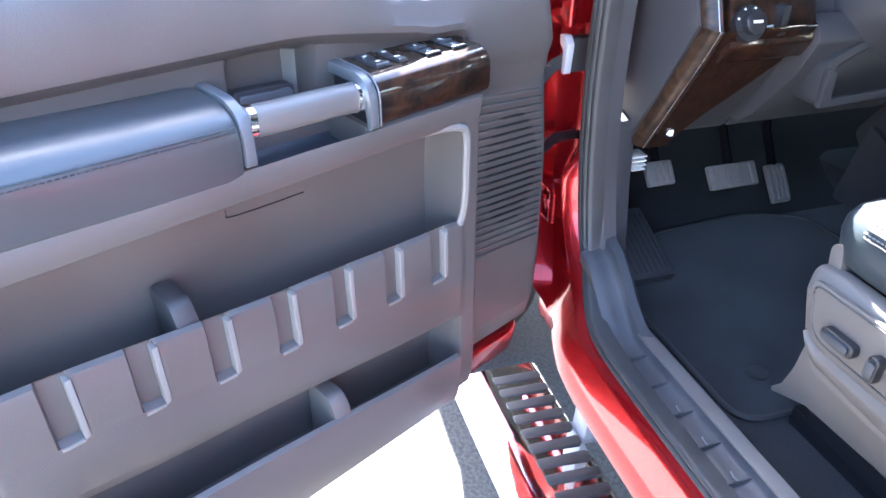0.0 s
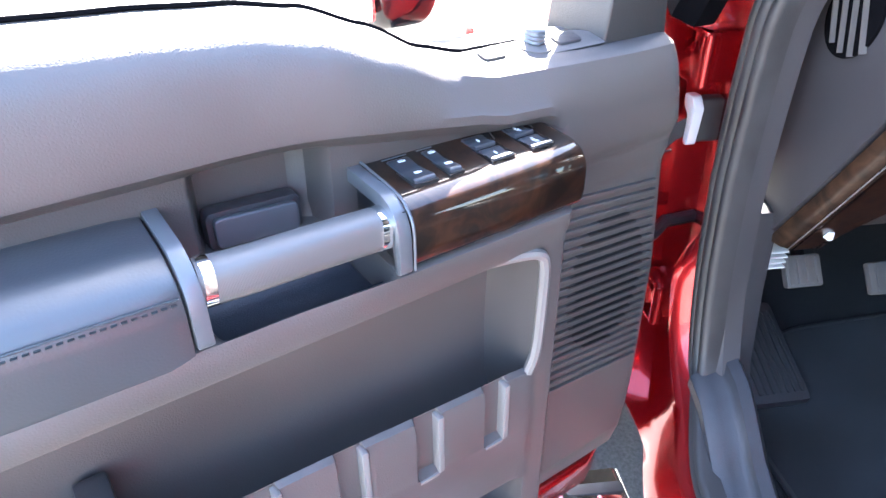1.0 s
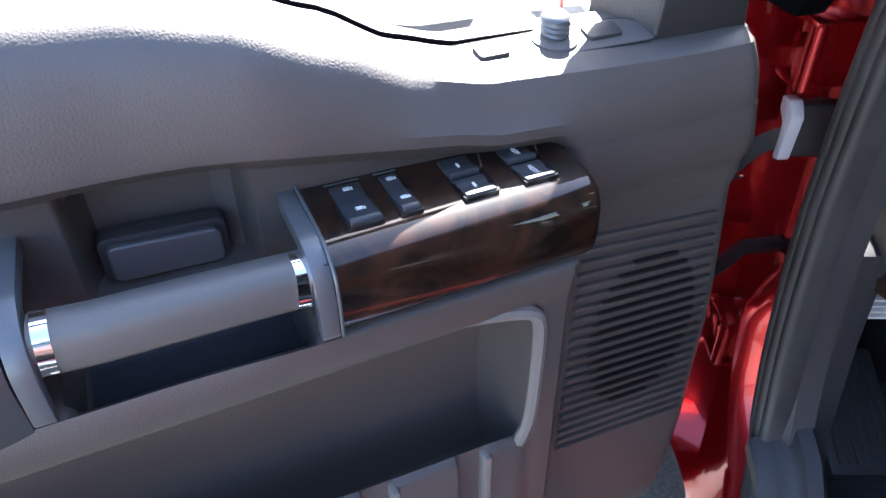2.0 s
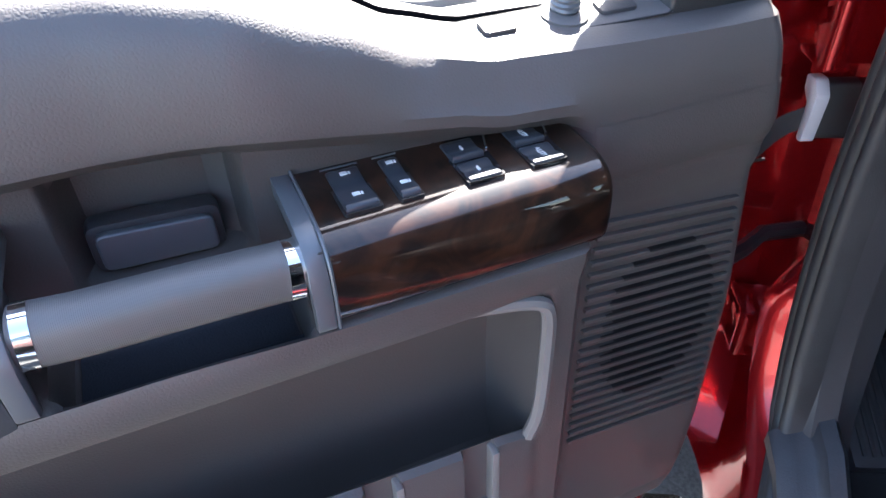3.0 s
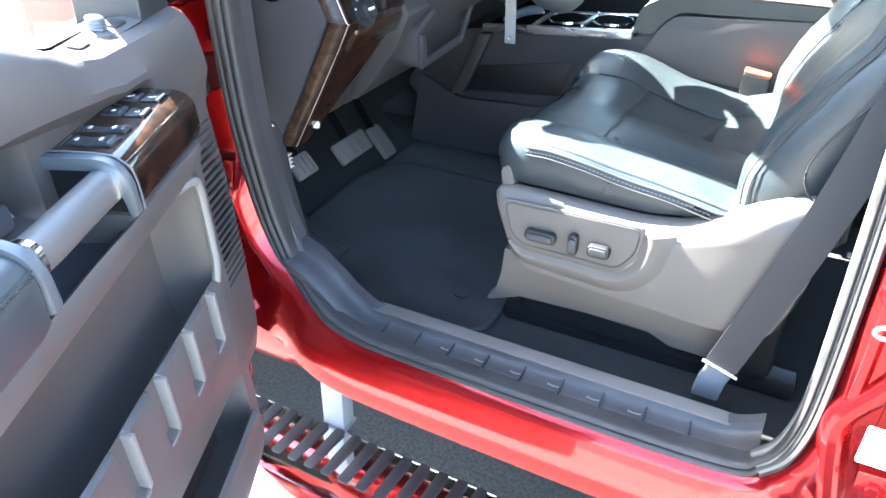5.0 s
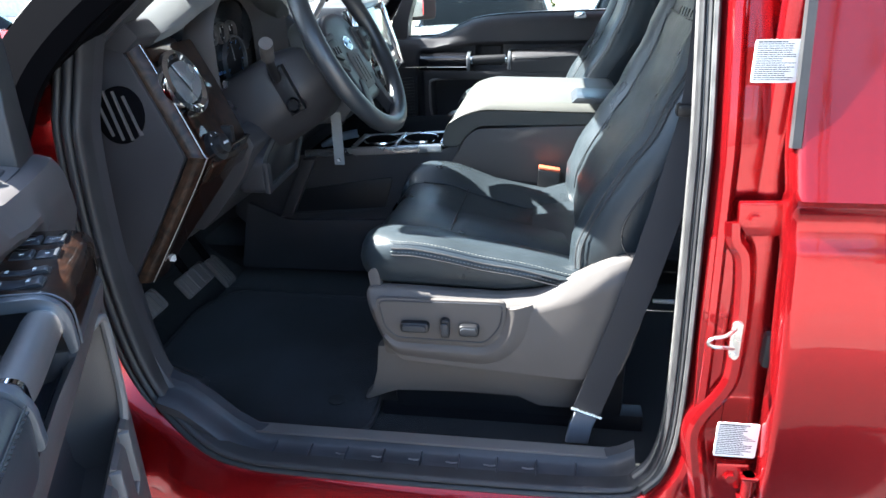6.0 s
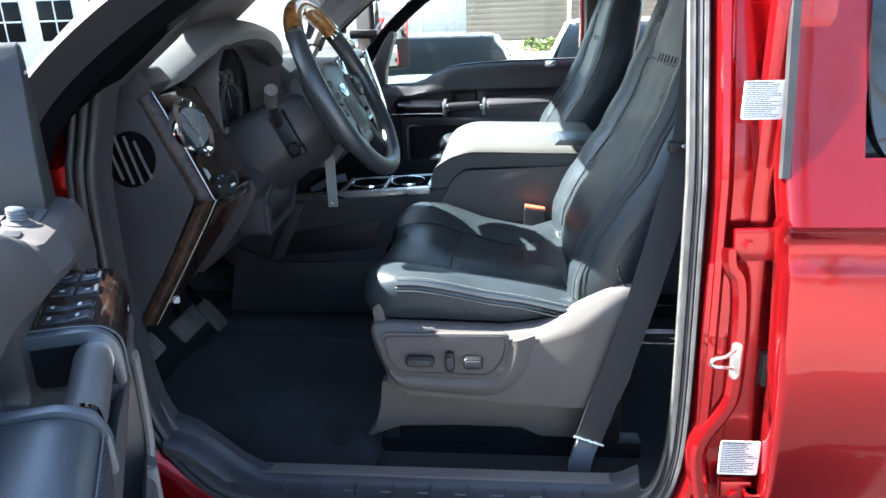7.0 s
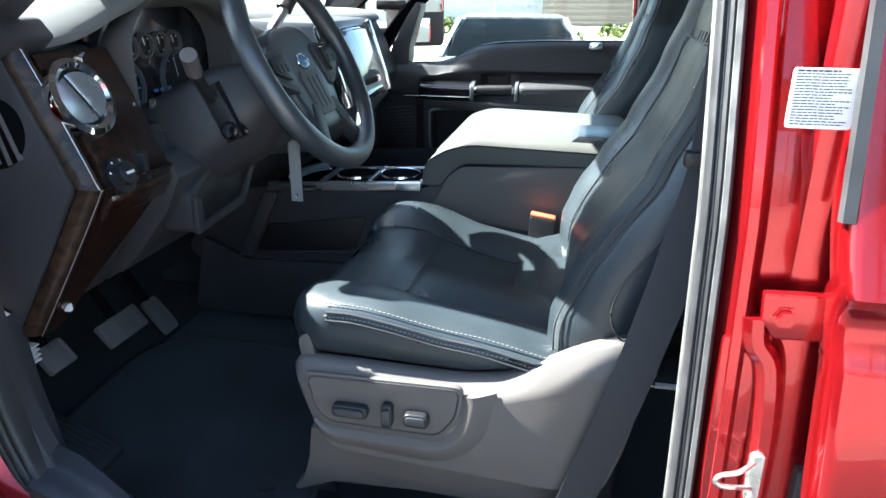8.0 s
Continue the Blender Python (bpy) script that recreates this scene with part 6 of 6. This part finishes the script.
def build_car(name, label, at, turn, paint, tall=1.45, length=4.6, group="parked cars"):
    """A parked car: body, glasshouse, lamps and wheels. Its front looks along its own +x."""
    M = Matrix.Translation(at) @ Matrix.Rotation(radians(turn), 4, 'Z')
    c = thing(name, None, label, "car", group, m=M.copy())
    L = length / 2
    secs = [(-L, .55, .80, .72), (-L + .08, .42, .92, .84), (-L + .5, .30, .98, .90), (-L * .4, .28, 1.0, .90), (L * .2, .28, .98, .90), (L * .55, .30, .94, .90), (L - .25, .36, .84, .84), (L, .50, .70, .70)]
    k = tall / 1.45
    rr = []
    for x, zb, zt, w in secs:
        rr.append([(x, s * w * f, lerp(zb, zt * k, h)) for s, f, h in ((-1, .92, 0), (-1, 1, .25), (-1, 1.0, .7), (-1, .93, 1), (-1, .6, 1.02), (1, .6, 1.02), (1, .93, 1), (1, 1.0, .7), (1, 1, .25), (1, .92, 0))])
    body = part("body", loft(rr), paint, c, space=M)
    gl = []
    zt = .96 * k
    for x0, x1, w0, w1, z in ((-L + .35, L * .42, .86, .86, zt - .02), (-L + .62, L * .22, .78, .78, zt + (tall - zt) * .55), (-L + .95, L * .02, .66, .66, tall - .05)):
        gl.append([(x0, -w0 * .9, z), (x0 + .12, -w0, z), (x1 - .15, -w0, z), (x1, -w0 * .85, z), (x1, w0 * .85, z), (x1 - .15, w0, z), (x0 + .12, w0, z), (x0, w0 * .9, z)])
    part("windows", loft(gl), CAR_GLASS, c, "dark car windows", 25, space=M)
    rf = [[(p[0], p[1] * 1.01, tall - .055 + dz) for p in gl[2]] for dz in (0, .03)] + [[(p[0] * .85 - .06, p[1] * .85, tall) for p in gl[2]]]
    part("roof", loft(rf), paint, c, space=M)
    for s in (-1, 1):
        for x0, z0, x1, z1 in ((-L + .36, zt, -L + .96, tall - .04), (L * .41, zt, L * .02, tall - .04), (-.25, zt, -.28, tall - .04)):
            part("roof_pillar", sweep([(x0, s * .87, z0), (x1, s * .67, z1)], [(-.03, -.02), (.03, -.02), (.03, .02), (-.03, .02)]), paint, c, space=M)
        part("tail_lamp", box(-L + .02, -L + .10, s * .68 - .12, s * .68 + .12, .72 * k, .88 * k, .03), TAIL, c, space=M)
        part("door_mirror", cushion(L * .36, s * .98, zt + .06, .07, .10, .07, 4, 12, 8), paint, c, space=M)
        for x in (-L * .62, L * .62):
            wm = Matrix.Translation((x, s * .80, .32)) @ Matrix.Rotation(radians(-90 * s), 4, 'X')
            wh = part("wheel", lathe([(.20, -.10), (.31, -.10), (.33, -.06), (.33, .06), (.31, .10), (.20, .10)], 22, wm), RUBBER, c, "black tyre", space=M)
            part("rim", lathe([(.001, .06), (.06, .075), (.18, .085), (.205, .10), (.205, .0), (.001, .0)], 18, wm), ALU, wh, space=M)
    part("brake_light", box(-L + .93, -L + .97, -.18, .18, tall - .075, tall - .06, .004), TAIL, c, space=M)
    part("roof_fin", prism([(-.07, 0), (.07, 0), (.06, .01), (-.05, .06)], -.012, .012, "y", .004), paint, c, space=M @ Matrix.Translation((-L + 1.25, 0, tall - .002)))
    return c


build_car("parked_sedan", "silver sedan with a dark rear window parked beyond the truck", (-1.15, 10.6, ground_z(9)), 96, SILVER, 1.42)
build_car("parked_suv", "white car parked further along the row", (1.35, 10.2, ground_z(9)), 262, WHITE_C, 1.55)
build_car("parked_saloon", "green-grey car parked ahead of the truck", (-8.6, 7.2, ground_z(7)), 170, GREEN_C, 1.46)
build_car("white_saloon", "white car parked across the lane", (-9.5, 2.4, 0), 20, WHITE_C, 1.45)
build_car("far_saloon", "white car parked far across the lot", (-14.5, 3.6, 0), 60, WHITE_C, 1.5)
build_car("red_wagon", "red off-road wagon parked behind the truck", (5.5, 5.2, ground_z(5)), 180, CAR_RED, 1.75, 4.2)

# boundary wall, white building, raised planting bed
bed_rows = [[(x, y, z + .05 * math.sin(x * .9 + y)) for x in range(-14, 15, 2)] for y, z in ((19.5, -.45), (20, -.20), (24, .10), (29.9, .40), (30.4, .40))]
tagged(part("planting_bed", loft(bed_rows, closed=False, caps=False), SAND, None), "sandy planting bed before the wall", "planting bed", kind="structure")
bw = thing("block_wall", (-.2, 30, .3), "tan rendered boundary wall with horizontal courses", "wall", kind="structure")
for i in range(9):
    part("course", box(-1.9, 7.5, 30.0, 30.3, .35 + i * .22, .35 + i * .22 + .212, .006), WALL_B, bw)
part("wall_post", box(2.3, 2.45, 29.9, 30.05, .3, 3.2, .01), WALL_W, bw)
wb = thing("white_building", (-14, 34, 0), "white rendered building with dark windows behind the car park", "building")
part("wall", box(-32, -1.9, 32, 40, -.5, 7.5, .02), WALL_W, wb)
part("parapet", box(-32.2, -1.7, 31.8, 40.2, 7.5, 7.8, .03), WALL_W, wb)
for i in range(9):
    x = -30 + i * 2.6
    w = part("window", box(x, x + 1.7, 31.96, 32.02, .8, 2.6, .01), CAR_GLASS, wb)
    part("frame", merge(box(x + .82, x + .88, 31.92, 31.97, .8, 2.6, .004), box(x, x + 1.7, 31.92, 31.97, 1.66, 1.74, .004)), WALL_W, w)
lp = thing("lamp_post", (-2.7, 26, -.4), "thin grey lamp post at the edge of the lot", "lamp post")
part("pole", tube([(-3.35, 26, -.4), (-3.35, 26, 7)], .05, 10), ALU, lp)
part("head", box(-3.6, -3.0, 25.8, 26.2, 7.0, 7.12, .03), ALU, lp)
bwl = thing("rear_building", (10, -24, 0), "pale low building across the lane behind the camera", "building")
part("wall", box(-30, 34, -30, -26, -.2, 5.0, .05), WALL_W, bwl)


def build_shrub(at, r, seed, label="low green-yellow shrub in the sandy bed"):
    s = thing("shrub", at, label, "shrub", "shrubs by the wall")
    rn = random.Random(seed)
    bm = bmesh.new()
    for i in range(420):
        a, b = rn.random() * 6.28, rn.random() * 1.5
        d = r * (0.55 + .5 * rn.random())
        p = Vector((math.cos(a) * math.cos(b), math.sin(a) * math.cos(b), math.sin(b) * .85)) * d + Vector(at)
        q = Vector((rn.uniform(-1, 1), rn.uniform(-1, 1), rn.uniform(-.3, 1))).normalized()
        t = q.cross(Vector((rn.uniform(-1, 1), rn.uniform(-1, 1), 1))).normalized()
        l = r * .16
        vs = [bm.verts.new(p + q * l), bm.verts.new(p + t * l * .45), bm.verts.new(p - q * l * .6), bm.verts.new(p - t * l * .45)]
        bm.faces.new(vs)
    part("foliage", bm, LEAF, s, kind="stuff")
    part("stems", tube([at, Vector(at) + Vector((.02, 0, r * .7))], .03, 6), TRUNK, s)


for i, (x, y, r) in enumerate(((-.6, 24, .55), (.7, 26, .5), (1.35, 25.5, .55), (1.9, 24.4, .6), (-4.2, 27, .7), (-5.0, 25, .8), (-6.4, 26, .7), (3.4, 25, .6))):
    build_shrub((x, y, lerp(-.2, .4, (y - 20) / 10)), r, i)


def build_palm(at, h, seed):
    p = thing("palm_tree", at, "tall fan palm with a thin trunk and ragged crown", "palm tree", "palms")
    rn = random.Random(seed)
    top = Vector(at) + Vector((rn.uniform(-.3, .3), rn.uniform(-.3, .3), h))
    part("trunk", loft([[Vector(at).lerp(top, i / 8) + Vector((math.cos(a), math.sin(a), 0)) * lerp(.22, .13, i / 8) for a in [k * math.pi / 4 for k in range(8)]] for i in range(9)]), TRUNK, p)
    bm = bmesh.new()
    for i in range(46):
        a, el = rn.random() * 6.28, rn.uniform(-.9, 1.1)
        d = Vector((math.cos(a) * math.cos(el), math.sin(a) * math.cos(el), math.sin(el)))
        side = d.cross(Vector((0, 0, 1))).normalized()
        L = rn.uniform(1.1, 1.6)
        for k in range(-4, 5):
            e = (d + side * k * .16).normalized() * L * (1 - abs(k) * .06) - Vector((0, 0, .25 * L * (1 - el * .5)))
            w = e.cross(Vector((0, 0, 1))).normalized() * .035
            b0 = top + d * .35
            vs = [bm.verts.new(b0 - w * .5), bm.verts.new(b0 + w * .5), bm.verts.new(top + e + w * .2), bm.verts.new(top + e - w * .2)]
            bm.faces.new(vs)
    part("crown", bm, PALM, p, kind="stuff")


for i, (x, y, h) in enumerate(((2.2, -18, 7.5), (5.5, -17, 9.0), (-1.0, -20, 8.0), (9, -19, 8), (-13, 9, 2.2))):
    build_palm((x, y, 0 if h > 3 else ground_z(y)), h, 20 + i)
